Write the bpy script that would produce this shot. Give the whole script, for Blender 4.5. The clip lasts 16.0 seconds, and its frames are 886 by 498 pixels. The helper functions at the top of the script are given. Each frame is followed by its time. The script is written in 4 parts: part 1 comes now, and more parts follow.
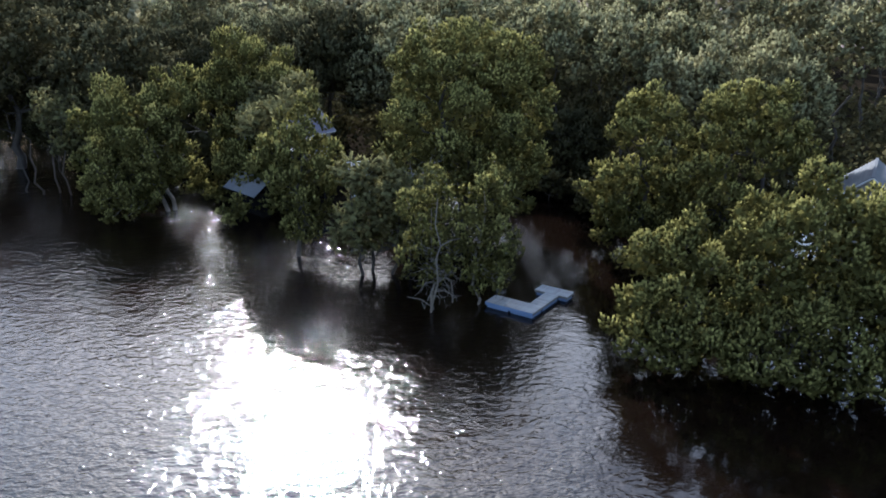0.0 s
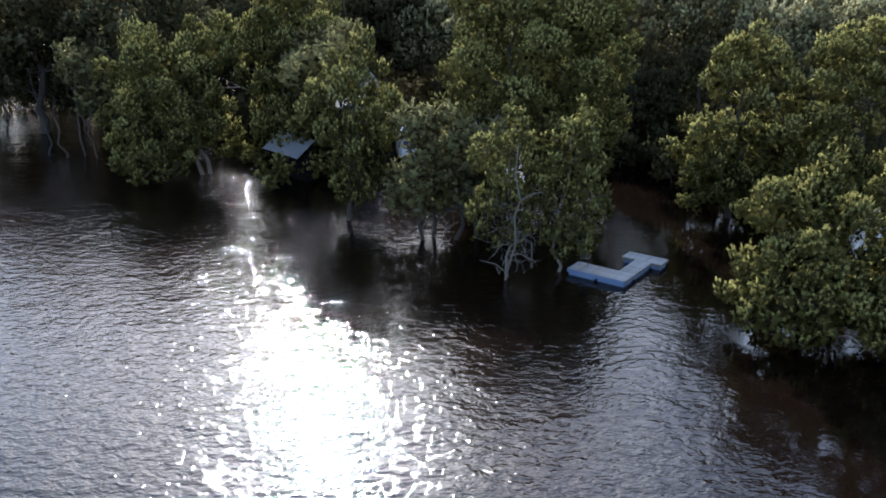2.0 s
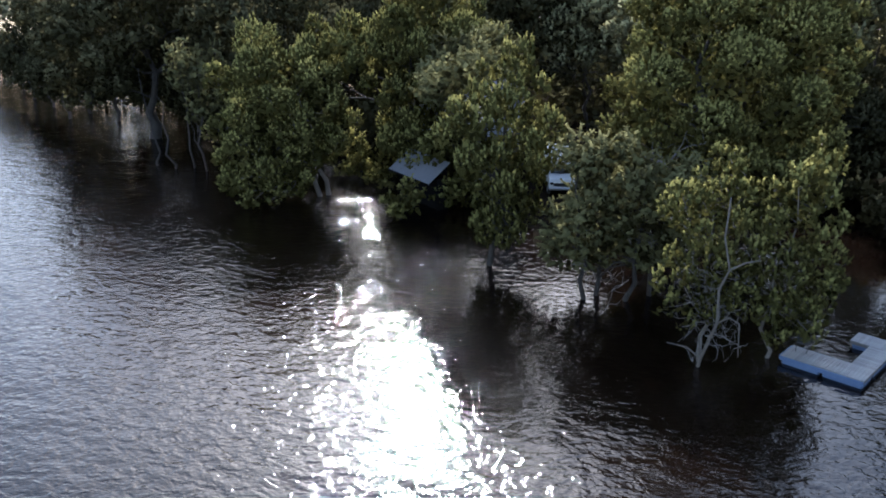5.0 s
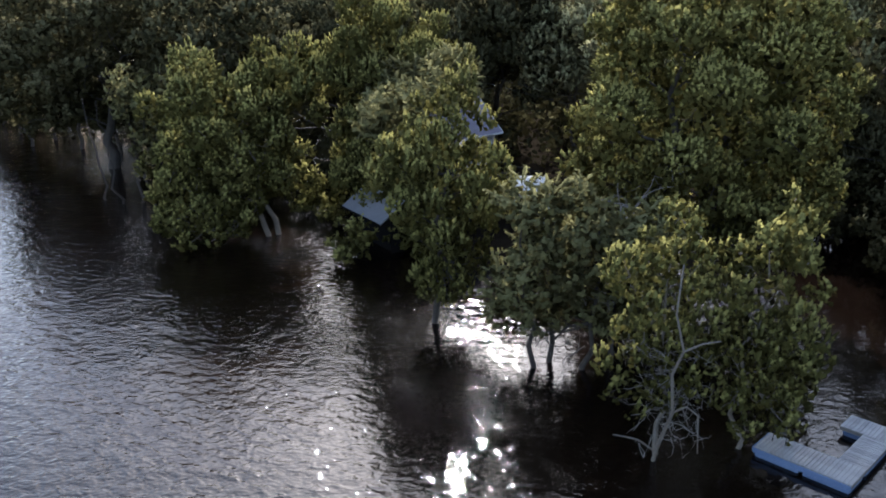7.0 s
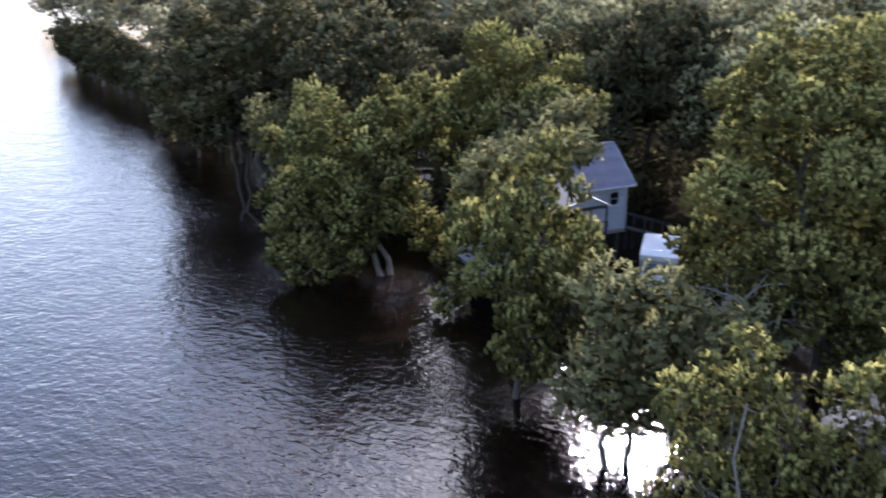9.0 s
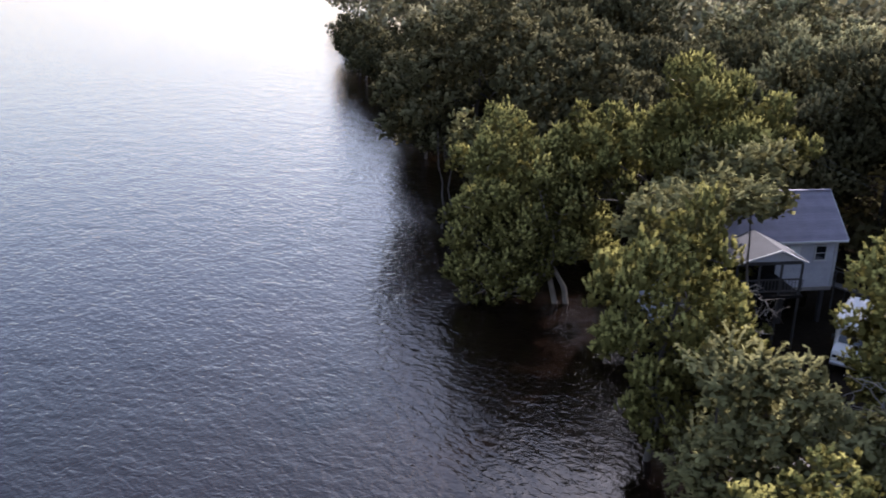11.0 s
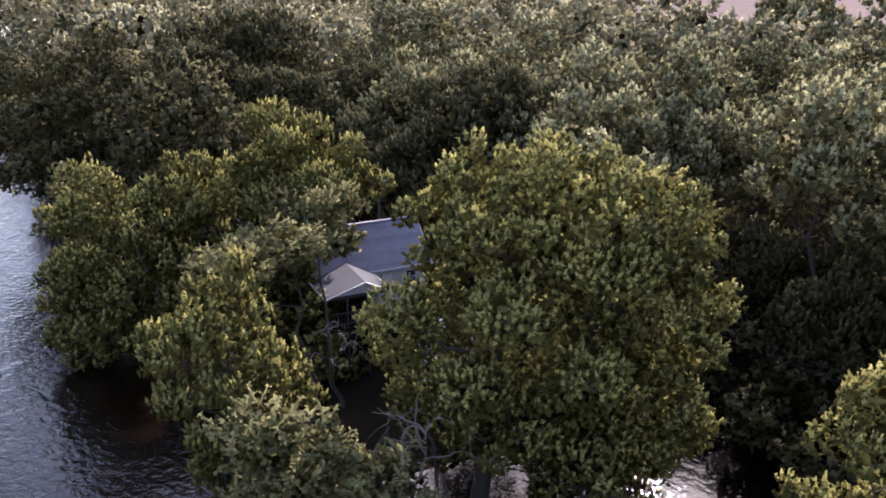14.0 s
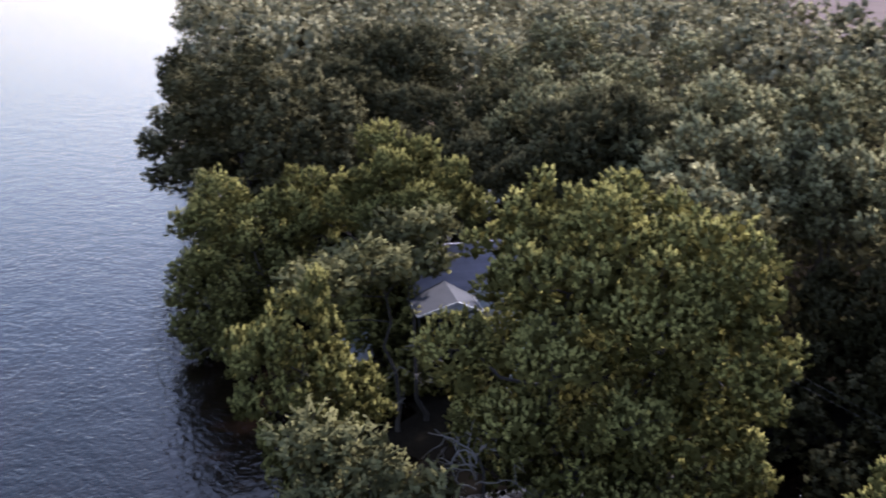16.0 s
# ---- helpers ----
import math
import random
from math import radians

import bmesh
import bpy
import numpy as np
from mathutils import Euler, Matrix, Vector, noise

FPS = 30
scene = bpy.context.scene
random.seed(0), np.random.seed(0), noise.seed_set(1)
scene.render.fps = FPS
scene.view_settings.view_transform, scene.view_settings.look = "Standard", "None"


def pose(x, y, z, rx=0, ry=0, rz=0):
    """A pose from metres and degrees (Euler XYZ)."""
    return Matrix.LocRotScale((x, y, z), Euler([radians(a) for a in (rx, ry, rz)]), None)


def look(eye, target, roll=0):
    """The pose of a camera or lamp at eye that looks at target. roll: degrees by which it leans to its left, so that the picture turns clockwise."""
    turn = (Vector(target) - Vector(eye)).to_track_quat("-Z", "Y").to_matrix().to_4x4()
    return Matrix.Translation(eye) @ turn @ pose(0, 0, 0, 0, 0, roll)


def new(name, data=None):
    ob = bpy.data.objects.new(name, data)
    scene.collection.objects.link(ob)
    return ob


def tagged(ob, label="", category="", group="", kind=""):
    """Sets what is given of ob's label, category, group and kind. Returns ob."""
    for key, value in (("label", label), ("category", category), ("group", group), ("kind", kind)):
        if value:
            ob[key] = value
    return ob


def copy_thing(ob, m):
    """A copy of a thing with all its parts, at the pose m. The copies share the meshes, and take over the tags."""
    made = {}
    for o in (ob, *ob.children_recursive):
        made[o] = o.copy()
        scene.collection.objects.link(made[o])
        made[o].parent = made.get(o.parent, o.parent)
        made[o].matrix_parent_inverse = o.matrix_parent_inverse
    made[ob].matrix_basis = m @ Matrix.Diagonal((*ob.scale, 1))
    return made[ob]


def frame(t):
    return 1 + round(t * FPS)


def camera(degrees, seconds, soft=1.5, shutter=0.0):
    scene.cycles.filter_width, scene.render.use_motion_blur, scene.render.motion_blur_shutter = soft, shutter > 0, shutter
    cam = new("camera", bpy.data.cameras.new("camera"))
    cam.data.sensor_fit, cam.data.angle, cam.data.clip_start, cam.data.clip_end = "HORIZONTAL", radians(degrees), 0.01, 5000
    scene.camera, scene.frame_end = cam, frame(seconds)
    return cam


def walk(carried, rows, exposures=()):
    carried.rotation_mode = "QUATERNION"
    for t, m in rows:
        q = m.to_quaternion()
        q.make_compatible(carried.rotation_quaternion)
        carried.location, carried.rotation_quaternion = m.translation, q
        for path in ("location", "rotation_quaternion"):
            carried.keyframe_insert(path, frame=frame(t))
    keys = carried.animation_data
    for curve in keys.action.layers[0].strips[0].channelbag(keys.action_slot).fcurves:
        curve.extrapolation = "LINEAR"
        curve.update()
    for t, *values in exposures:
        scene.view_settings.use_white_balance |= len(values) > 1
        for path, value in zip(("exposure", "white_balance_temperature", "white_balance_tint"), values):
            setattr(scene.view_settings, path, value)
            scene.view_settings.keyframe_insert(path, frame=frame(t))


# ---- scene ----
cam = camera(54.0, 16.0, soft=1.75, shutter=0.35)
EXPOSURES = [(0.0, 1.1, 5300, 12), (3.5, 1.17, 5350, 13), (4.5, 1.17, 5300, 13), (7.0, 1.25, 5550, 14), (7.5, 1.25, 5600, 14), (8.5, 1.35, 5250, 18), (9.0, 1.64, 5350, 21), (11.5, 1.05, 5800, 24), (12.5, 0.85, 5500, 24), (13.0, 0.85, 5900, 25), (13.5, 1.17, 6200, 27), (14.0, 1.4, 5850, 28), (14.5, 1.82, 5100, 33), (15.0, 1.82, 5100, 33), (15.5, 1.16, 5550, 27), (16.0, 1.0, 5450, 25)]
PATH = [  # seconds, x, y, z, rx, ry, rz
    (0.0, -0.33, -0.01, 23.96, 70.24, -0.27, -0.15),
    (0.5, -0.91, 1.52, 22.72, 70.18, -0.20, 0.68),
    (1.0, -1.62, 3.00, 21.36, 70.22, -0.28, 1.00),
    (1.5, -2.49, 4.64, 20.08, 70.22, -0.37, 1.41),
    (2.0, -3.48, 6.39, 18.95, 70.24, -0.37, 1.45),
    (2.5, -4.48, 8.26, 18.10, 70.25, -0.37, 1.21),
    (3.0, -5.41, 10.27, 17.59, 70.20, -0.29, 0.90),
    (3.5, -6.24, 12.39, 17.42, 70.17, -0.31, 1.21),
    (4.0, -6.71, 14.32, 17.65, 70.11, -0.41, 4.26),
    (4.5, -6.88, 15.88, 18.15, 69.94, -0.45, 7.47),
    (4.7, -6.96, 16.46, 18.36, 69.83, -0.43, 8.13),
    (5.4, -6.63, 18.80, 18.62, 69.84, -0.24, 10.02),
    (6.1, -5.37, 21.42, 18.45, 70.24, 0.10, 10.99),
    (6.8, -3.67, 23.92, 18.60, 70.39, 0.43, 11.04),
    (7.0, -3.18, 24.58, 18.76, 70.34, 0.51, 10.91),
    (7.5, -1.86, 26.28, 19.10, 70.41, 0.34, 10.98),
    (8.0, -0.81, 27.54, 19.66, 70.46, 0.22, 11.80),
    (8.5, -0.01, 28.50, 20.32, 70.49, 0.09, 16.01),
    (9.0, 0.75, 29.42, 20.80, 70.63, -0.01, 24.47),
    (9.2, 1.07, 29.81, 21.01, 70.63, 0.02, 28.14),
    (9.9, 2.36, 31.22, 21.67, 70.50, -0.16, 38.84),
    (10.6, 3.90, 32.67, 22.22, 70.27, -0.47, 43.87),
    (11.3, 5.61, 34.04, 22.72, 70.13, -0.26, 41.06),
    (11.5, 6.11, 34.41, 22.87, 70.12, -0.07, 38.94),
    (12.0, 7.31, 35.34, 23.21, 70.17, -0.32, 32.91),
    (12.5, 8.45, 36.14, 23.67, 70.18, -0.19, 28.90),
    (13.0, 9.56, 36.84, 24.27, 70.23, -0.11, 26.63),
    (13.5, 10.70, 37.46, 24.88, 70.28, -0.08, 25.39),
    (14.0, 11.86, 37.98, 25.45, 70.30, -0.04, 24.64),
    (14.5, 13.03, 38.41, 25.95, 70.38, 0.03, 24.42),
    (15.0, 14.07, 38.83, 26.39, 70.45, 0.11, 24.60),
    (15.5, 15.02, 39.24, 26.73, 70.51, 0.12, 27.96),
    (16.0, 15.96, 39.49, 26.84, 70.66, 0.03, 36.24),
]
walk(cam, [(t, pose(x, y, z, rx, ry, rz)) for t, x, y, z, rx, ry, rz in PATH], EXPOSURES)


# ---- world, sun ----
SUN_AZ, SUN_EL = 10.5, 32.5  # degrees to the left of +y, and up
world = bpy.data.worlds.new("sky")
scene.world = world
world.use_nodes = True
wn = world.node_tree.nodes
sky = wn.new("ShaderNodeTexSky")
sky.sky_type = "NISHITA"
sky.sun_disc = False
sky.sun_elevation = radians(SUN_EL)
sky.sun_rotation = radians(-SUN_AZ)
sky.air_density, sky.dust_density, sky.ozone_density = 1.3, 1.7, 0.8
haze = wn.new("ShaderNodeHueSaturation")  # thin high haze pales the blue
haze.inputs["Saturation"].default_value = 0.80
world.node_tree.links.new(sky.outputs[0], haze.inputs["Color"])
world.node_tree.links.new(haze.outputs[0], wn["Background"].inputs[0])
wn["Background"].inputs[1].default_value = 0.15
sun = new("sun", bpy.data.lights.new("sun", "SUN"))
sun.data.energy, sun.data.angle, sun.data.color = 5.4, radians(2.0), (1.0, 0.92, 0.80)
sun_way = Vector((-math.sin(radians(SUN_AZ)) * math.cos(radians(SUN_EL)), math.cos(radians(SUN_AZ)) * math.cos(radians(SUN_EL)), math.sin(radians(SUN_EL))))
sun.matrix_world = look(sun_way * 200, (0, 0, 0))


# ---- materials ----
def material(name, rough=0.6, metal=0.0, spec=0.5):
    m = bpy.data.materials.new(name)
    m.use_nodes = True
    b = m.node_tree.nodes["Principled BSDF"]
    b.inputs["Roughness"].default_value, b.inputs["Metallic"].default_value = rough, metal
    b.inputs["Specular IOR Level"].default_value = spec
    return m, m.node_tree.nodes, m.node_tree.links, b


def node(nodes, kind, **values):
    n = nodes.new(kind)
    for key, v in values.items():
        n.inputs[key].default_value = v
    return n


def ramp(nodes, stops):
    r = nodes.new("ShaderNodeValToRGB")
    e = r.color_ramp.elements
    while len(e) < len(stops):
        e.new(0.5)
    for k, (p, c) in zip(e, stops):
        k.position, k.color = p, (*c, 1)
    return r


def surface(name, dark, light, scale, rough=0.7, bump=0.02, fine=8.0, metal=0.0, spec=0.5, spread=0.25):
    """A weathered surface: two scales of stain over a base colour, with fine relief."""
    m, n, l, b = material(name, rough, metal, spec)
    co = n.new("ShaderNodeTexCoord")
    a = node(n, "ShaderNodeTexNoise", Scale=scale, Detail=6.0, Roughness=0.65)
    f = node(n, "ShaderNodeTexNoise", Scale=scale * fine, Detail=4.0)
    mix = n.new("ShaderNodeMath")
    mix.operation = "MULTIPLY_ADD"
    mix.inputs[1].default_value = 0.45
    oi = n.new("ShaderNodeObjectInfo")
    rnd = n.new("ShaderNodeMath")
    rnd.operation = "MULTIPLY_ADD"
    rnd.inputs[1].default_value = spread
    r = ramp(n, [(0.3, dark), (0.85, light)])
    bp = node(n, "ShaderNodeBump", Strength=0.6, Distance=bump)
    for t in (a, f):
        l.new(co.outputs["Object"], t.inputs["Vector"])
    l.new(f.outputs["Fac"], mix.inputs[0])
    l.new(a.outputs["Fac"], rnd.inputs[2])
    l.new(oi.outputs["Random"], rnd.inputs[0])
    half = n.new("ShaderNodeMath")
    half.operation = "MULTIPLY"
    half.inputs[1].default_value = 0.7
    l.new(rnd.outputs[0], half.inputs[0])
    l.new(half.outputs[0], mix.inputs[2])
    l.new(mix.outputs[0], r.inputs[0])
    l.new(r.outputs[0], b.inputs["Base Color"])
    l.new(f.outputs["Fac"], bp.inputs["Height"])
    l.new(bp.outputs[0], b.inputs["Normal"])
    return m


def leaves(name, dark, mid, light, through_light=0.2, patch=0.35, vary=0.14):
    """Leaves: colour differs from leaf to leaf, from bough to bough and from tree to tree; light shines through them."""
    m, n, l, b = material(name, 0.9, 0.0, 0.0)
    geo = n.new("ShaderNodeNewGeometry")
    oi = n.new("ShaderNodeObjectInfo")
    co = n.new("ShaderNodeTexCoord")
    big = node(n, "ShaderNodeTexNoise", Scale=patch, Detail=2.0)
    small = node(n, "ShaderNodeTexNoise", Scale=patch * 7, Detail=1.0)
    s2 = None
    for source, weight in ((big.outputs["Fac"], 0.9), (small.outputs["Fac"], 0.2), (geo.outputs["Random Per Island"], 0.07), (oi.outputs["Random"], vary)):
        s1 = n.new("ShaderNodeMath")
        s1.operation = "MULTIPLY_ADD"
        s1.inputs[1].default_value = weight
        s1.inputs[2].default_value = 0.205 - vary * 0.5
        l.new(source, s1.inputs[0])
        if s2:
            l.new(s2.outputs[0], s1.inputs[2])
        s2 = s1
    for t in (big, small):
        l.new(co.outputs["Object"], t.inputs["Vector"])
    r = ramp(n, [(0.56, dark), (0.80, mid), (0.97, light)])
    l.new(s2.outputs[0], r.inputs[0])
    l.new(r.outputs[0], b.inputs["Base Color"])
    grain = node(n, "ShaderNodeTexNoise", Scale=11.0, Detail=2.0)
    l.new(co.outputs["Object"], grain.inputs["Vector"])
    bp = node(n, "ShaderNodeBump", Strength=0.7, Distance=0.05)
    l.new(grain.outputs["Fac"], bp.inputs["Height"])
    l.new(bp.outputs[0], b.inputs["Normal"])
    tr = n.new("ShaderNodeBsdfTranslucent")
    warm = n.new("ShaderNodeMix")
    warm.data_type, warm.blend_type = "RGBA", "MULTIPLY"
    warm.inputs[0].default_value = 1.0
    warm.inputs[7].default_value = (1.07, 1.04, 0.94, 1)
    l.new(r.outputs[0], warm.inputs[6])
    l.new(warm.outputs[2], tr.inputs[0])
    mx = n.new("ShaderNodeMixShader")
    mx.inputs[0].default_value = through_light
    l.new(b.outputs[0], mx.inputs[1])
    l.new(tr.outputs[0], mx.inputs[2])
    l.new(mx.outputs[0], n["Material Output"].inputs[0])
    return m


def water_material():
    m, n, l, b = material("dark_river_water", 0.045, 0.0, 0.5)
    b.inputs["IOR"].default_value = 1.40
    co = n.new("ShaderNodeTexCoord")
    silt = node(n, "ShaderNodeTexNoise", Scale=0.05, Detail=4.0)
    l.new(co.outputs["Object"], silt.inputs["Vector"])
    r = ramp(n, [(0.35, (0.0035, 0.0020, 0.0014)), (0.7, (0.0062, 0.0034, 0.0023))])
    l.new(silt.outputs["Fac"], r.inputs[0])
    l.new(r.outputs[0], b.inputs["Base Color"])
    # three trains of ripples; the water under the banks lies out of the wind
    sep = n.new("ShaderNodeSeparateXYZ")
    l.new(co.outputs["Object"], sep.inputs[0])
    calm = node(n, "ShaderNodeMapRange", **{"From Min": 6.5, "From Max": 10.5, "To Min": 1.0, "To Max": 0.14})
    l.new(sep.outputs[0], calm.inputs["Value"])
    lee = node(n, "ShaderNodeMapRange", **{"From Min": 40.0, "From Max": 53.0, "To Min": 0.0, "To Max": 0.52})
    l.new(sep.outputs[1], lee.inputs["Value"])
    behind = node(n, "ShaderNodeMapRange", **{"From Min": -19.0, "From Max": -11.0, "To Min": 0.0, "To Max": 1.0})
    l.new(sep.outputs[0], behind.inputs["Value"])
    still = n.new("ShaderNodeMath")
    still.operation = "MULTIPLY"
    l.new(lee.outputs[0], still.inputs[0])
    l.new(behind.outputs[0], still.inputs[1])
    open_air = n.new("ShaderNodeMath")
    open_air.operation = "SUBTRACT"
    open_air.inputs[0].default_value = 1.0
    l.new(still.outputs[0], open_air.inputs[1])
    wind = n.new("ShaderNodeMath")
    wind.operation = "MULTIPLY"
    l.new(calm.outputs[0], wind.inputs[0])
    l.new(open_air.outputs[0], wind.inputs[1])
    prev = None
    for scale, stretch, turn, dist in ((0.42, 1.3, 20, 0.10), (2.3, 1.4, 14, 0.068), (6.0, 1.25, 6, 0.017)):
        mp = n.new("ShaderNodeMapping")
        mp.inputs["Rotation"].default_value = (0, 0, radians(turn))
        mp.inputs["Scale"].default_value = (1 / stretch, 1, 1)
        l.new(co.outputs["Object"], mp.inputs["Vector"])
        t = node(n, "ShaderNodeTexNoise", Scale=scale, Detail=2.0, Roughness=0.5, Distortion=0.5)
        l.new(mp.outputs[0], t.inputs["Vector"])
        bp = node(n, "ShaderNodeBump", Distance=dist)
        l.new(wind.outputs[0], bp.inputs["Strength"])
        l.new(t.outputs["Fac"], bp.inputs["Height"])
        if prev:
            l.new(prev.outputs[0], bp.inputs["Normal"])
        prev = bp
    l.new(prev.outputs[0], b.inputs["Normal"])
    return m


WATER = water_material()
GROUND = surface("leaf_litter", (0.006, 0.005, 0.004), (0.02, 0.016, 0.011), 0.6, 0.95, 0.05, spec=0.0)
FIELD = surface("dry_grass_field", (0.115, 0.090, 0.080), (0.175, 0.138, 0.122), 0.04, 0.95, 0.05, 20, spec=0.0)
BARK = surface("grey_bark", (0.018, 0.015, 0.012), (0.06, 0.05, 0.042), 2.5, 0.9, 0.03, 6)
DEADWOOD = surface("bleached_dead_wood", (0.10, 0.088, 0.075), (0.28, 0.25, 0.22), 2.0, 0.85, 0.02, 6)
PALE_BARK = surface("pale_trunk_bark", (0.06, 0.05, 0.04), (0.20, 0.17, 0.14), 1.6, 0.85, 0.02, 6)
# each leaf kind has a paler copy: light on spray tips put into colour
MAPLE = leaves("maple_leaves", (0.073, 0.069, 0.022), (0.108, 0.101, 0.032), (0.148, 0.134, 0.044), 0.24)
MAPLE_LIT = leaves("lit_maple_tips", (0.193, 0.178, 0.056), (0.281, 0.257, 0.082), (0.368, 0.334, 0.109), 0.24)
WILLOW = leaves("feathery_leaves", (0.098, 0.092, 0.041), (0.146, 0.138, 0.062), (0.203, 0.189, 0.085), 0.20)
WILLOW_LIT = leaves("lit_feathery_tips", (0.121, 0.116, 0.052), (0.176, 0.164, 0.072), (0.232, 0.215, 0.098), 0.20)
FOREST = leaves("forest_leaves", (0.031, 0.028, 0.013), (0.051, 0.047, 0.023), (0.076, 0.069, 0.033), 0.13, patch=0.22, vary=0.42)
FOREST_LIT = leaves("lit_forest_tips", (0.057, 0.054, 0.025), (0.089, 0.082, 0.042), (0.133, 0.119, 0.060), 0.15, patch=0.22, vary=0.42)
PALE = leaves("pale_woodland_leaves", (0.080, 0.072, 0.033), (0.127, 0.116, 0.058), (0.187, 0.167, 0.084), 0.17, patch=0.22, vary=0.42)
PALE_LIT = leaves("lit_pale_woodland_tips", (0.185, 0.175, 0.086), (0.285, 0.268, 0.134), (0.397, 0.367, 0.190), 0.20, patch=0.22, vary=0.42)
# far leaves are coloured paler to carry the haze of distance
FAR_HAZED = leaves("far_hazed_leaves", (0.125, 0.116, 0.066), (0.207, 0.192, 0.112), (0.307, 0.277, 0.166), 0.20, patch=0.12)
FAR_LIT = leaves("lit_far_woodland_tips", (0.195, 0.181, 0.102), (0.313, 0.287, 0.166), (0.432, 0.390, 0.229), 0.20, patch=0.12)
LIT_TIPS = {"maple_leaves": MAPLE_LIT, "feathery_leaves": WILLOW_LIT, "forest_leaves": FOREST_LIT, "pale_woodland_leaves": PALE_LIT, "far_hazed_leaves": FAR_LIT}
DECK = surface("weathered_deck_boards", (0.15, 0.145, 0.14), (0.40, 0.385, 0.365), 1.5, 0.75, 0.006, 14, spread=0.35)
FLOAT = surface("pale_blue_float_plastic", (0.075, 0.12, 0.24), (0.16, 0.22, 0.36), 1.2, 0.45, 0.004, 10)
SHINGLE = surface("slate_blue_shingles", (0.116, 0.108, 0.138), (0.222, 0.208, 0.25), 1.2, 0.85, 0.01, 16, spec=0.25, spread=0.3)
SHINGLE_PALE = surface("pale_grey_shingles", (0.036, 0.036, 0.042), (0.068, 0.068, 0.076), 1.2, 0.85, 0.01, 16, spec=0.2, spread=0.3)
SHINGLE_DARK = surface("charcoal_shingles", (0.035, 0.038, 0.045), (0.075, 0.08, 0.09), 1.2, 0.85, 0.01, 16, spread=0.3)

SIDING = surface("pale_grey_siding", (0.27, 0.272, 0.31), (0.42, 0.425, 0.47), 0.8, 0.7, 0.004, 14, spec=0.3, spread=0.1)
TRIM = surface("white_painted_trim", (0.32, 0.32, 0.32), (0.48, 0.48, 0.48), 1.5, 0.6, 0.002, 10, spec=0.3)
TIMBER = surface("grey_weathered_timber", (0.10, 0.09, 0.085), (0.26, 0.24, 0.22), 2.0, 0.85, 0.006, 10)
# near-black: shade inside the porch and under the slab, put into colour
SHADE_BLACK = surface("shade_black_boards", (0.004, 0.004, 0.004), (0.010, 0.009, 0.009), 1.5, 0.9, 0.004, 10, spec=0.1)
# boards darkened in colour to carry the shade under the porch and house
SHADE_DARK = surface("shade_dark_boards", (0.018, 0.016, 0.016), (0.045, 0.042, 0.041), 1.5, 0.8, 0.004, 10)
WHITE_PAINT = surface("white_vehicle_paint", (0.60, 0.605, 0.61), (0.72, 0.725, 0.73), 0.7, 0.35, 0.001, 6)
HOUSE_SIDE = surface("grey_house_side", (0.13, 0.13, 0.14), (0.22, 0.22, 0.235), 0.9, 0.7, 0.006, 10)
RUBBER = surface("black_rubber", (0.015, 0.015, 0.016), (0.04, 0.04, 0.04), 4.0, 0.8, 0.003, 6)
GALV = surface("galvanised_metal", (0.35, 0.36, 0.38), (0.55, 0.56, 0.58), 3.0, 0.4, 0.002, 8, metal=0.9)
GLASS_DARK, _n, _l, _b = material("window_glass", 0.05, 0.0, 0.6)
_b.inputs["Base Color"].default_value = (0.012, 0.014, 0.018, 1)
BLIND = surface("pale_window_blind", (0.45, 0.46, 0.50), (0.60, 0.61, 0.64), 2.0, 0.8, 0.004, 8)


# ---- mesh helpers ----
def mesh_of(name, verts, faces, mat, smooth=False):
    me = bpy.data.meshes.new(name)
    me.from_pydata(verts, [], faces)
    me.materials.append(mat)
    if smooth:
        me.shade_smooth()
    return me


def part(name, bm, mat, parent=None, label=""):
    me = bpy.data.meshes.new(name)
    bm.to_mesh(me)
    bm.free()
    me.materials.append(mat)
    ob = new(name, me)
    ob.parent = parent
    return tagged(ob, label)


def box(sx, sy, sz, at=(0, 0, 0), bevel=0.0, rz=0.0, bm=None):
    """A bevelled box of full sizes sx, sy, sz, its middle at `at`."""
    b = bmesh.new()
    bmesh.ops.create_cube(b, size=1.0, matrix=Matrix.Diagonal((sx, sy, sz, 1)))
    if bevel:
        bmesh.ops.bevel(b, geom=list(b.edges), offset=bevel, segments=1, affect="EDGES", profile=0.5)
    bmesh.ops.transform(b, matrix=pose(*at, 0, 0, rz), verts=b.verts)
    if bm is None:
        return b
    me = bpy.data.meshes.new("tmp")
    b.to_mesh(me)
    b.free()
    bm.from_mesh(me)
    bpy.data.meshes.remove(me)
    return bm


def solid(points, depth, axis="x"):
    """A prism: the closed outline `points` (two coordinates each) pushed out by depth along an axis, from 0."""
    b = bmesh.new()
    put = (lambda p, d: (d, p[0], p[1])) if axis == "x" else (lambda p, d: (p[0], d, p[1])) if axis == "y" else (lambda p, d: (p[0], p[1], d))
    lo = [b.verts.new(put(p, 0)) for p in points]
    hi = [b.verts.new(put(p, depth)) for p in points]
    b.faces.new(lo[::-1])
    b.faces.new(hi)
    for i in range(len(points)):
        j = (i + 1) % len(points)
        b.faces.new((lo[i], lo[j], hi[j], hi[i]))
    bmesh.ops.recalc_face_normals(b, faces=b.faces)
    return b


